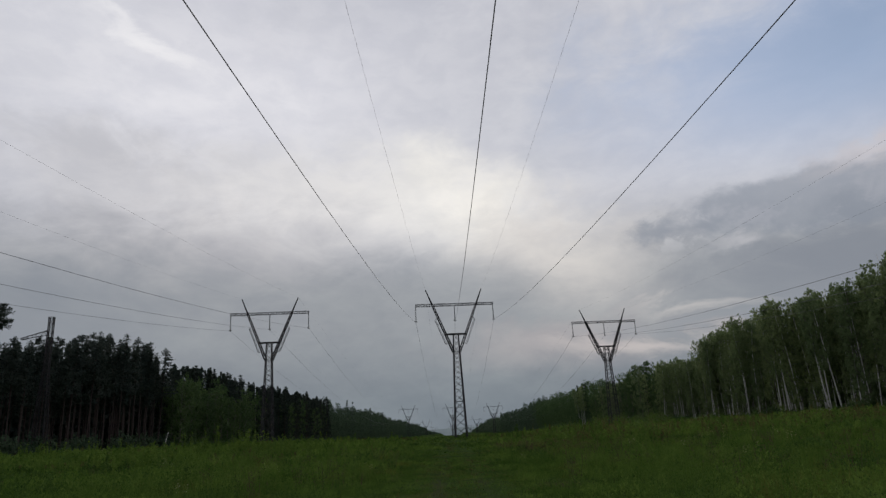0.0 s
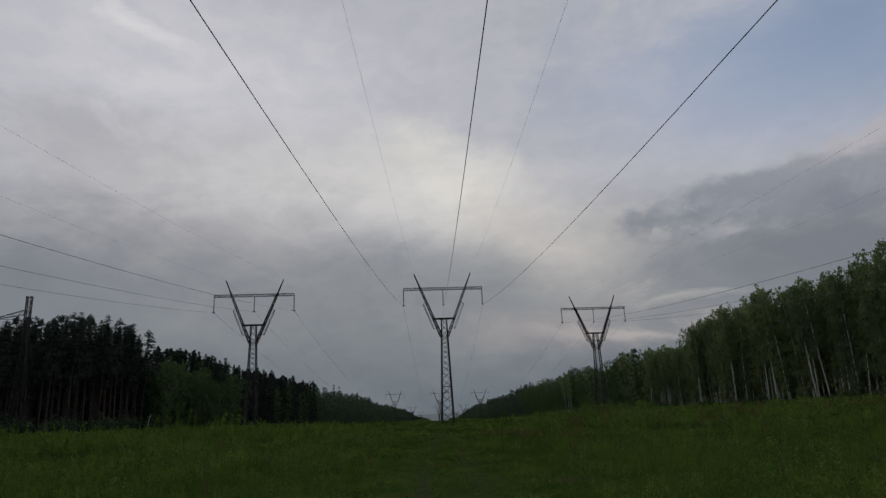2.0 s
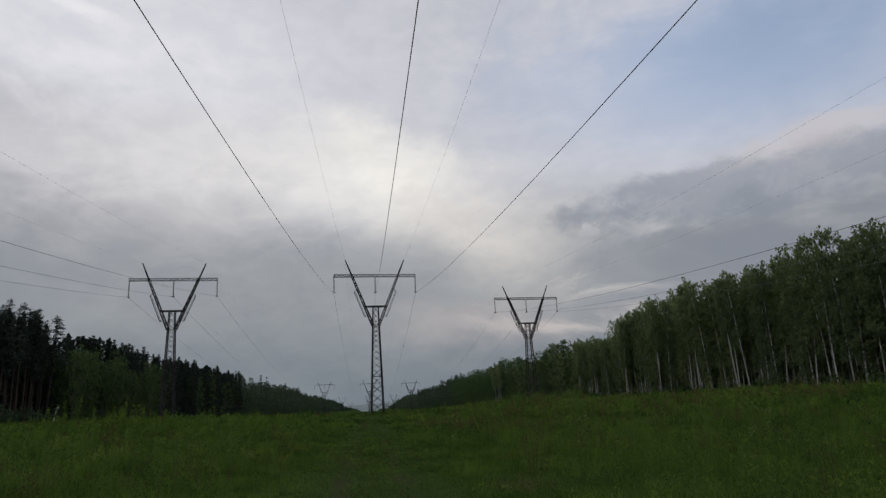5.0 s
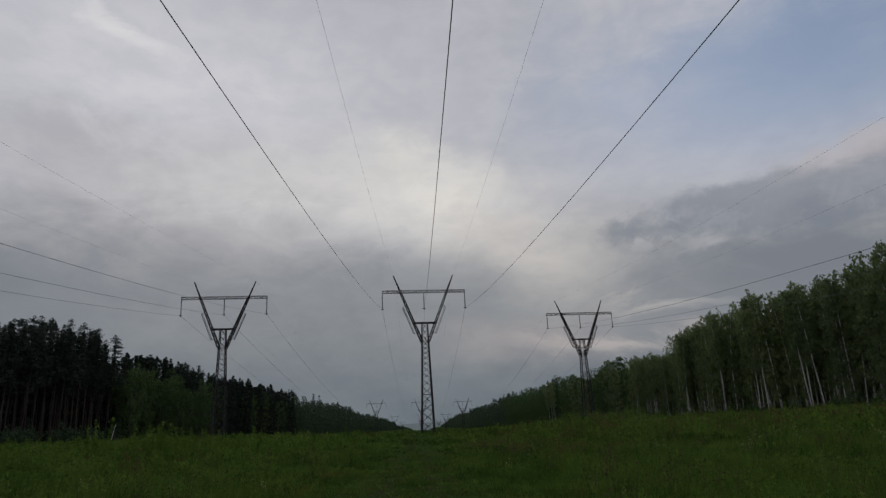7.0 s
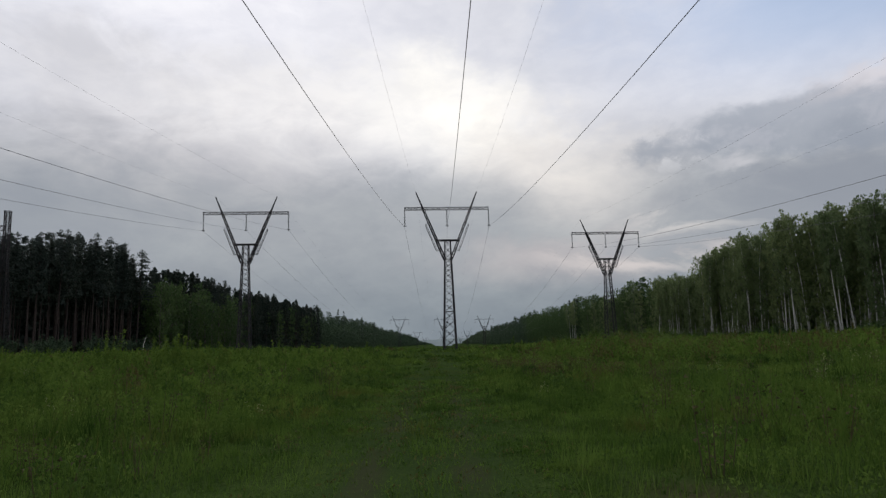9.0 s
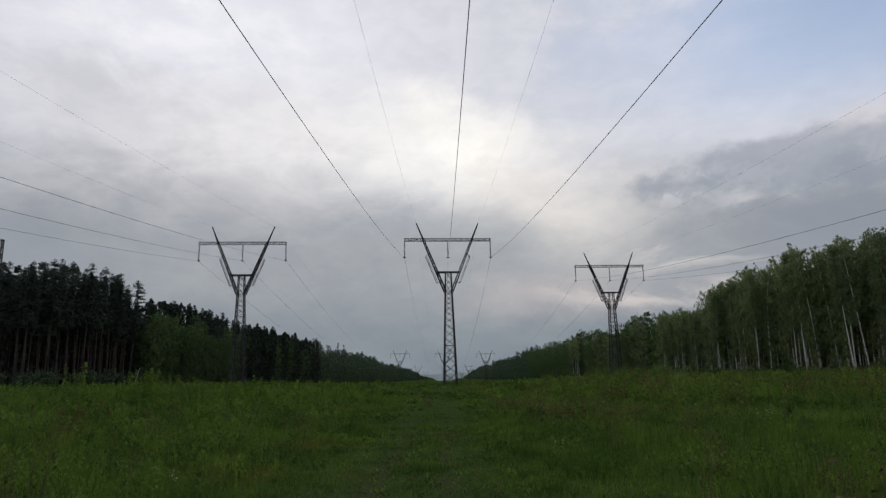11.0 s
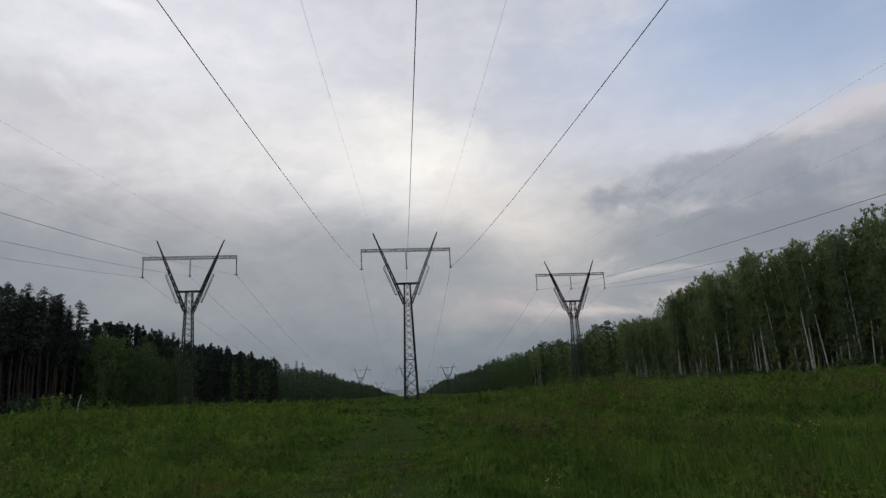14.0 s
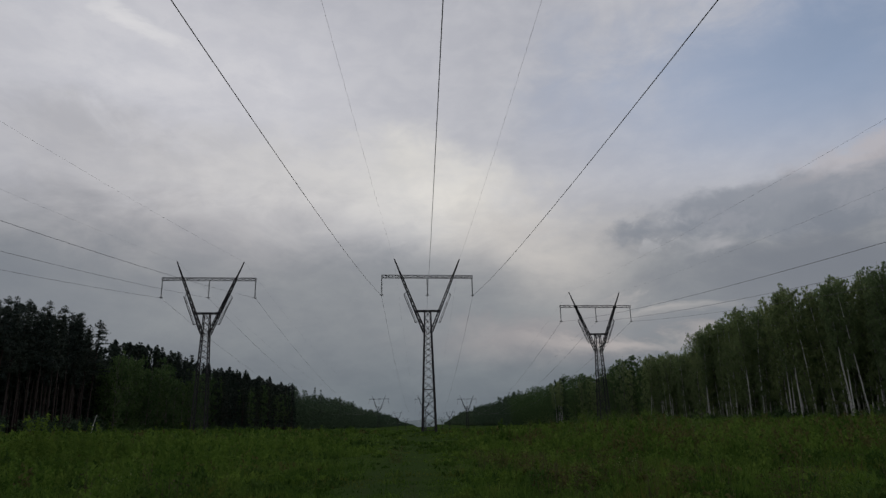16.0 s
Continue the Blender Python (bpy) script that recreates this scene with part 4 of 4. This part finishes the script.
def build_mast():
    """The lattice mast whose head stands above the pines."""
    mast = tagged(new("lattice_mast"), "lattice steel mast rising behind the pines", "mast")
    base = float(ground_z(*MAST))
    top = 30.75 - base
    w = lambda z: 0.48 if z > 20 else 0.48 + (20 - z) * 0.05
    for sx, sy in ((-1, -1), (1, -1), (1, 1), (-1, 1)):
        bm = bmesh.new()
        for lo, hi in ((-0.5, 20), (20, top)):
            bar(bm, (sx * w(lo), sy * w(lo), lo), (sx * w(hi), sy * w(hi), hi), 0.11)
        part("leg", bm, STEEL, mast)
    z = 0.0
    while z < top - 0.5:
        hi = min(z + 2.2, top)
        for q in range(4):
            bm = bmesh.new()
            bar(bm, (-w(z), -w(z), z), (w(hi), -w(hi), hi), 0.05)
            bar(bm, (w(z), -w(z), z), (-w(hi), -w(hi), hi), 0.05)
            bar(bm, (-w(hi), -w(hi), hi), (w(hi), -w(hi), hi), 0.06)
            ob = part("cross_brace", bm, STEEL, mast)
            ob.matrix_basis = pose(0, 0, 0, 0, 0, 90 * q)
        z = hi
    bm = bmesh.new()
    for z in (top - 0.25, top):
        for q in range(4):
            a, b = radians(90 * q + 45), radians(90 * q + 135)
            bar(bm, (0.82 * math.cos(a), 0.82 * math.sin(a), z), (0.82 * math.cos(b), 0.82 * math.sin(b), z), 0.06)
    part("head_frame", bm, STEEL, mast)
    bm = bmesh.new()
    truss(bm, (-0.6, 0, top - 3.6), (-6.0, 0, top - 4.9), 0.5, 0.15, 0.5, 0.15, 6, 0.06, 0.035, (0, 1, 0))
    bar(bm, (-0.5, 0, top - 5.2), (-6.0, 0, top - 5.1), 0.06)
    part("side_arm", bm, STEEL, mast)
    mast.matrix_basis = pose(*MAST, base, 0, 0, 12)


build_mast()

# ---- meadow plants ----


def blades(x, y, height, width, lean=0.35):
    """Grass blades as bent tapered strips, two faces each."""
    n = len(x)
    z = ground_z(x, y)
    a = rng.uniform(0, 6.283, n)
    b = rng.uniform(0, 6.283, n)
    bend = rng.uniform(0.1, 1.0, n) * lean * height
    side = np.stack([np.cos(a), np.sin(a), np.zeros(n)], -1) * width[:, None] * 0.5
    foot = np.stack([x, y, z - 0.03], -1)
    mid = foot + np.stack([np.cos(b) * bend * 0.3, np.sin(b) * bend * 0.3, height * 0.6], -1)
    tip = foot + np.stack([np.cos(b) * bend, np.sin(b) * bend, height * rng.uniform(0.85, 1.0, n)], -1)
    verts = np.stack([foot - side, foot + side, mid + side * 0.8, mid - side * 0.8, tip + side * 0.12, tip - side * 0.12], 1).reshape(-1, 3)
    i = np.arange(n)[:, None] * 6
    return verts, np.concatenate([i + np.array([0, 1, 2, 3]), i + np.array([3, 2, 4, 5])], 0)


def patchy(x, y, f, ph=0.0):
    """A smooth uneven field between 0 and 1 over the meadow."""
    return 0.5 + 0.25 * (np.sin(x * f + 1.3 * np.sin(y * f * 0.7 + ph)) + np.sin(y * f * 1.1 + 1.7 * np.sin(x * f * 0.6 - ph) + 2.0))


def build_grass():
    made_v, made_q, count = [], [], 0
    for n, near, far in ((76000, 5.0, 26.0), (56000, 14.0, 60.0), (24000, 50.0, 165.0)):
        y = -138.0 + rng.uniform(-12 if near < 10 else -6, 14, n) + rng.uniform(near, far, n)
        d = np.maximum(y + 142.0, 5.0)
        u = rng.uniform(-1, 1, n)
        x = np.sign(u) * np.abs(u) ** (1.6 if near < 10 else 1.0) * np.minimum(d * 0.80 + 5.0, 84.0) - 1.0
        # most blades grow in clumps
        m = max(1, n // 20)
        which = np.where(rng.uniform(size=n) < 0.70, rng.integers(0, m, n), np.arange(n))
        spread = 0.07 + 0.006 * d[which]
        x, y = x[which] + rng.normal(size=n) * spread, y[which] + rng.normal(size=n) * spread
        off = np.abs(x + 1.7)
        rut = np.exp(-(((off - 0.64) / 0.24) ** 2))
        bald = np.exp(-(((x - 1.1) / 0.7) ** 2 + ((y + 129.6) / 1.5) ** 2) ** 2)
        keep = rng.uniform(size=n) > np.maximum(rut * 0.80 * (1 - ramp(y, -120, -90)), bald * 0.5)
        x, y, off = x[keep], y[keep], off[keep]
        d = np.hypot(x + 1.2, np.maximum(y + 136.0, 3.0))
        tall = 0.085 + 0.07 * np.exp(-((off / 0.34) ** 2)) + 0.10 * ramp(off, 1.0, 2.4) + 0.30 * ramp(off, 1.6, 6.0) * (0.25 + 1.0 * patchy(x, y, 0.45)) + 0.34 * ramp(off, 8, 40) * patchy(x, y, 0.16, 2.0)
        tall *= 0.55 + 0.9 * patchy(x, y, 1.9, 0.7)
        height = tall * rng.uniform(0.45, 1.25, len(x))
        width = (0.006 + 0.0014 * d) * rng.uniform(0.7, 1.3, len(x))
        v, q = blades(x, y, height * (1.0 if near < 10 else 0.8), width, 0.5 if near < 10 else 1.1)
        v, q = v.reshape(-1, 6, 3)[:, (0, 1, 4, 5)].reshape(-1, 3), np.arange(4 * len(x)).reshape(-1, 4)
        made_v.append(v)
        made_q.append(q + count)
        count += len(v)
    # fine short turf close to the track
    n = 105000
    y = rng.uniform(-141.0, -108.0, n)
    x = rng.normal(size=n) * (2.2 + 0.22 * (y + 141.0)) - 1.4
    m = n // 14
    which = np.where(rng.uniform(size=n) < 0.6, rng.integers(0, m, n), np.arange(n))
    x, y = x[which] + rng.normal(size=n) * 0.09, y[which] + rng.normal(size=n) * 0.09
    off = np.abs(x + 1.7)
    rut = np.exp(-(((off - 0.64) / 0.24) ** 2))
    bald = np.exp(-(((x - 1.1) / 0.7) ** 2 + ((y + 129.6) / 1.5) ** 2) ** 2)
    keep = rng.uniform(size=n) > np.maximum(rut * 0.7, bald * 0.65)
    x, y, off = x[keep], y[keep], off[keep]
    d = np.hypot(x + 1.2, np.maximum(y + 135.0, 6.0))
    height = (0.07 + 0.16 * ramp(off, 0.9, 3.0) * patchy(x, y, 0.9, 1.4)) * rng.uniform(0.5, 1.3, len(x))
    v, q = blades(x, y, height, (0.004 + 0.0009 * d) * rng.uniform(0.7, 1.3, len(x)), 0.8)
    made_v.append(v.reshape(-1, 6, 3)[:, (0, 1, 4, 5)].reshape(-1, 3))
    made_q.append(np.arange(4 * len(x)).reshape(-1, 4) + count)
    data = sheet("meadow_grass", np.concatenate(made_v), np.concatenate(made_q), GRASS)
    tagged(new("meadow_grass", data), "uneven green meadow grass beside a trodden track", "grass", kind="stuff")
    # tussocks of longer grass
    n = 420
    d = np.where(rng.uniform(size=n) < 0.65, rng.uniform(6, 32, n), rng.uniform(28, 80, n))
    ty = -140.0 + d + rng.uniform(0, 13, n)
    tx = rng.uniform(-1, 1, n) * np.minimum(d * 0.78 + 4, 78) - 1.0
    ok = np.abs(tx + 1.7) > 1.9
    tx, ty, d = tx[ok], ty[ok], d[ok]
    m = 60
    wide = rng.uniform(0.12, 0.36, len(tx)) * (1 + d * 0.012)
    px = (tx[:, None] + rng.normal(size=(len(tx), m)) * wide[:, None]).ravel()
    py = (ty[:, None] + rng.normal(size=(len(tx), m)) * wide[:, None]).ravel()
    high = np.repeat(rng.uniform(0.45, 1.0, len(tx)) * np.where(d < 30, 0.75, 1.0) * (0.7 + 0.5 * ramp(np.abs(tx), 4, 25)), m) * rng.uniform(0.5, 1.15, len(px))
    v, q = blades(px, py, high, np.repeat(0.005 + 0.0010 * d, m) * rng.uniform(0.7, 1.3, len(px)), 0.55)
    v, q = v.reshape(-1, 6, 3)[:, (0, 1, 4, 5)].reshape(-1, 3), np.arange(4 * len(px)).reshape(-1, 4)
    tagged(new("grass_tussocks", sheet("grass_tussocks", v, q, WEED)), "tussocks of longer yellow-green grass", "grass", kind="stuff")


build_grass()


def build_herbs():
    """Waist-high herbs in leafy mounds over the whole meadow, each kind in drifts of its own."""
    kinds = (
        ("meadow_herbs", "yellow-green leafy herbs in mounds among the grass", WEED),
        ("green_herbs", "fresh green herbs in mounds among the grass", SPIRE),
        ("dark_herbs", "dark green nettles and docks among the grass", HERB),
        ("brown_herbs", "brownish seeding docks among the grass", DOCK),
    )
    cs, sz = [[] for _ in kinds], [[] for _ in kinds]
    for total, y0, y1, m in ((3300, -143.0, -104.0, 96), (2300, -106.0, -62.0, 36), (1300, -64.0, 30.0, 26)):
        for n in range(total):
            y = rng.uniform(y0, y1)
            x = rng.uniform(-1, 1) * min(0.72 * (y + 150.0) + 3.0, 82.0) - 1.2
            off = abs(x + 1.7)
            if y < -75 and off < 1.25 + 0.5 * float(patchy(x, y, 1.1, 2.2)) - 0.9 * float(ramp(y, -105, -78)):
                continue
            d = math.hypot(x + 1.2, max(y + 135.0, 7.0))
            lush = float(patchy(x, y, 0.33, 1.1)) * 0.6 + float(patchy(x, y, 0.9, 0.4)) * 0.4
            if lush < rng.uniform(0.05, 0.45) and off < 30:
                continue
            # shorter, smoother grass between the track and the tall stand
            calm = math.exp(-(((x - 9.0) / 7.0) ** 2) - ((y + 115.0) / 11.0) ** 2)
            if rng.uniform() < 0.6 * calm:
                continue
            edge = float(ramp(off, 1.3, 5.0 + 0.10 * max(0.0, y + 120.0)))
            high = (0.14 + edge * (0.12 + 0.85 * lush)) * rng.uniform(0.65, 1.2) * (1.15 if x < -6 else 1.0) * (1.0 if y < -100 else 1.2) * (1 - 0.55 * calm)
            wide = rng.uniform(0.16, 0.44) * (0.7 + 0.5 * edge) * (1.0 if y < -104 else 1.5)
            hue = float(patchy(x, y, 0.42, 3.0)) + rng.normal() * 0.16
            kind = 2 if hue < 0.30 else 1 if hue < 0.52 else 0 if hue < 0.92 or off < 4 or d < 20 else 3
            # several stems, leaves thickest near the top of each
            stems = 5
            foot = rng.normal(size=(stems, 2)) * wide
            tall = high * rng.uniform(0.6, 1.08, stems) * np.exp(-(foot**2).sum(1) / (5.0 * wide**2))
            pick = rng.integers(0, stems, m)
            t = rng.uniform(0.02, 1.0, m) ** 0.65
            p = foot[pick] * (0.8 + 0.45 * t[:, None]) + rng.normal(size=(m, 2)) * (0.045 + 0.10 * wide) * (1.15 - t[:, None] * 0.8)
            px, py = x + p[:, 0], y + p[:, 1]
            cs[kind].append(np.stack([px, py, ground_z(px, py) + tall[pick] * t], -1))
            sz[kind].append(rng.uniform(0.5, 1.4, m) * (0.006 + 0.0018 * d))
    # dense stands of chest-high herbs on both sides, the eastern one behind a strip of short grass
    for n in range(3000):
        east = n % 5 < 3
        if east:
            x, y = 5.5 + rng.uniform(0, 1) ** 1.3 * 42.0, rng.uniform(-102.0, -66.0)
            if y < -101.0 + 2.2 * math.sin(x * 0.45) + 0.10 * max(0.0, 14 - x) ** 1.5 or x < 6.5 + 1.6 * math.sin(y * 0.31):
                continue
            high = (1.22 + 0.62 * math.exp(-(((x - 11.6) / 2.6) ** 2))) * rng.uniform(0.6, 1.08)
        else:
            x, y = -8.0 - rng.uniform(0, 1) ** 1.2 * 36.0, rng.uniform(-114.0, -74.0)
            if patchy(x, y, 0.4, 0.5) < 0.35 or y < -112 + 3 * math.sin(x * 0.4):
                continue
            high = (1.05 - 0.25 * float(ramp(-x, 12, 40))) * rng.uniform(0.6, 1.15)
        d = math.hypot(x + 1.2, y + 132.0)
        wide = rng.uniform(0.25, 0.55)
        m, stems = 40, 5
        # here and there a single tall spire
        if rng.uniform() < 0.14:
            stems, m, high, wide = 1, 26, min(high * 1.45, 1.95), 0.05
        foot = rng.normal(size=(stems, 2)) * wide
        tall = high * rng.uniform(0.65, 1.08, stems)
        pick = rng.integers(0, stems, m)
        t = rng.uniform(0.05, 1.0, m) ** 0.7
        p = foot[pick] * (0.85 + 0.3 * t[:, None]) + rng.normal(size=(m, 2)) * 0.09 * (1.2 - t[:, None] * 0.9)
        px, py = x + p[:, 0], y + p[:, 1]
        hue = float(patchy(x, y, 0.5, 1.0)) + rng.normal() * 0.22
        kind = 0 if hue < 0.34 else 1 if hue < 0.58 or not east else 3
        cs[kind].append(np.stack([px, py, ground_z(px, py) + tall[pick] * t], -1))
        sz[kind].append(rng.uniform(0.5, 1.4, m) * (0.010 + 0.0019 * d) * (1.25 - 0.5 * t))
    # dark nettle mounds that break up the grass
    for n in range(150):
        y = rng.uniform(-140.0, -92.0)
        x = rng.uniform(-1, 1) * (0.72 * (y + 150.0) + 2.0) - 1.2
        if abs(x + 1.7) < 2.6:
            continue
        d = math.hypot(x + 1.2, max(y + 135.0, 7.0))
        m, wide, high = 150, rng.uniform(0.22, 0.5), rng.uniform(0.35, 0.7)
        p = rng.normal(size=(m, 2)) * wide
        px, py = x + p[:, 0], y + p[:, 1]
        lift = high * np.exp(-(p**2).sum(1) / (3.0 * wide**2)) * rng.uniform(0.2, 1.0, m)
        cs[2].append(np.stack([px, py, ground_z(px, py) + lift], -1))
        sz[2].append(rng.uniform(0.6, 1.4, m) * (0.010 + 0.0020 * d))
    # low rosettes that stand the treading on the track
    for n in range(1300):
        y = rng.uniform(-143.0, -110.0)
        off = rng.normal() * 1.2
        d = max(y + 135.0, 7.0)
        m = 7
        p = rng.normal(size=(m, 2)) * rng.uniform(0.03, 0.11)
        px, py = off - 1.7 + p[:, 0], y + p[:, 1]
        kind = (1, 2, 2, 3)[int(rng.integers(4))]
        cs[kind].append(np.stack([px, py, ground_z(px, py) + rng.uniform(0.02, 0.10, m)], -1))
        sz[kind].append(rng.uniform(0.5, 1.3, m) * (0.012 + 0.0012 * d))
    for (name, label, leaf), c, z in zip(kinds, cs, sz):
        v, q = flakes(np.concatenate(c), np.concatenate(z), 0.0, 2.6, 0.6)
        tagged(new(name, sheet(name, v, q, leaf)), label, "herbs", kind="stuff")


build_herbs()


def weed(label, height, stalk, leaf, count, size, head=None, name="tall_weed", loose=0.07, apart=0.22):
    plant_ = tagged(new(name), label, "weed", "tall weeds in the meadow")
    bm = bmesh.new()
    cs, hs = [], []
    root = bm.verts.new((0, 0, -0.1))
    for n in range(5):
        a, d = rng.uniform(0, 6.283), rng.uniform(0.02, apart)
        h = height * rng.uniform(0.6, 1.0)
        foot, top = np.array([math.cos(a) * d, math.sin(a) * d, -0.05]), np.array([math.cos(a) * d * 2.0, math.sin(a) * d * 2.0, h])
        turn = Vector(top).to_track_quat("Z", "Y").to_matrix()
        knee = [bm.verts.new(Vector(foot).lerp(Vector(top), 0.1) + turn @ Vector((0.011 * math.cos(b), 0.011 * math.sin(b), 0))) for b in (0.0, 2.1, 4.2)]
        end = bm.verts.new(top)
        for i in range(3):
            bm.faces.new((knee[i], knee[(i + 1) % 3], end))
            bm.faces.new((root, knee[(i + 1) % 3], knee[i]))
        t = rng.uniform(0.12, 0.95, count)[:, None]
        cs.append(foot + (top - foot) * t + rng.normal(size=(count, 3)) * np.array([loose, loose, 0.03]))
        hs.append(top + rng.normal(size=(8, 3)) * np.array([0.03, 0.03, 0.06]))
    part("stalk", bm, stalk, plant_)
    if leaf:
        cs = np.concatenate(cs)
        v, q = flakes(cs, rng.uniform(0.6, 1.3, len(cs)) * size, 0.3, 1.6)
        piece("foliage", sheet("foliage", v, q, leaf), plant_)
    if head:
        hs = np.concatenate(hs)
        v, q = flakes(hs, rng.uniform(0.6, 1.3, len(hs)) * 0.028)
        tagged(piece("blossom", sheet("blossom", v, q, head), plant_, "small pale flower heads"), kind="stuff")
    return plant_


def build_weeds():
    green = [weed("leafy green weed standing in the grass", h, WEED, WEED, 40, 0.034) for h in (0.8, 1.0, 1.2)]
    pale = [weed("leafy weed with pale flower heads", h, WEED, WEED, 36, 0.034, BLOSSOM, "flowering_weed") for h in (0.8, 1.05)]
    dry = [weed("dry brown weed stalks in the grass", h, DRY, DRY, 14, 0.035, None, "dry_weed") for h in (0.8, 1.15, 1.3)]
    spire = [weed("tall spire-like willowherb in the meadow", h, SPIRE, WEED, 80, 0.060, None, "willowherb", 0.034, 0.34) for h in (1.55, 1.85)]
    for n in range(110):
        plant(spire, rng.uniform(-48, -12), rng.uniform(-112, -80), rng.uniform(0.7, 1.2), 0.02)
    for n in range(22):
        a = rng.choice([-23.5, -21.0, -19.0, -27.0]) + rng.normal() * 0.7
        d = rng.uniform(34, 52)
        plant(spire, d * math.tan(radians(a)) - 1.0, -136.0 + d, rng.uniform(1.15, 1.5), 0.02)
    dock = [weed("reddish brown dock with dry seed heads", h, DRY, DOCK, 46, 0.05, None, "dock_weed", 0.09, 0.26) for h in (0.75, 0.95)]
    for n in range(30):
        plant(dock, 3.9 + rng.normal() * 1.9, -104.0 + rng.normal() * 6.0, rng.uniform(0.6, 1.0), 0.02)
    for n in range(18):
        a, d = rng.uniform(-0.62, 0.62), rng.uniform(30, 62)
        plant(dock, -1.5 + d * a + math.copysign(2.6, a), -140.0 + d + rng.uniform(0, 10), rng.uniform(0.5, 0.9), 0.02)
    for n in range(44):
        plant(dry, 3.8 + rng.normal() * 1.6, -105.0 + rng.normal() * 5.0, rng.uniform(0.5, 0.8), 0.02)
    for x, y, size in ((4.1, -119.6, 0.85), (-6.6, -127.5, 0.62), (-3.8, -125.8, 0.55), (7.5, -121.0, 0.8)):
        plant(dry, x, y, size, 0.02)
    for n in range(40):
        plant(spire, rng.uniform(14, 62), rng.uniform(-104, -40), rng.uniform(0.55, 0.95), 0.02)
    for kinds, total, lo in ((green, 220, 3.0), (pale, 24, 2.6), (dry, 170, 3.0)):
        n = 0
        while n < total:
            d = rng.uniform(6, 26) if n % 3 else rng.uniform(20, 70)
            y = -140.0 + d + rng.uniform(0, 12)
            x = rng.uniform(-1, 1) * (d * 0.75 + 4)
            if abs(x + 1.7) < lo:
                continue
            plant(kinds, x, y, rng.uniform(0.55, 1.1) * (1.0 if d < 25 else 1.2), 0.02)
            n += 1


build_weeds()
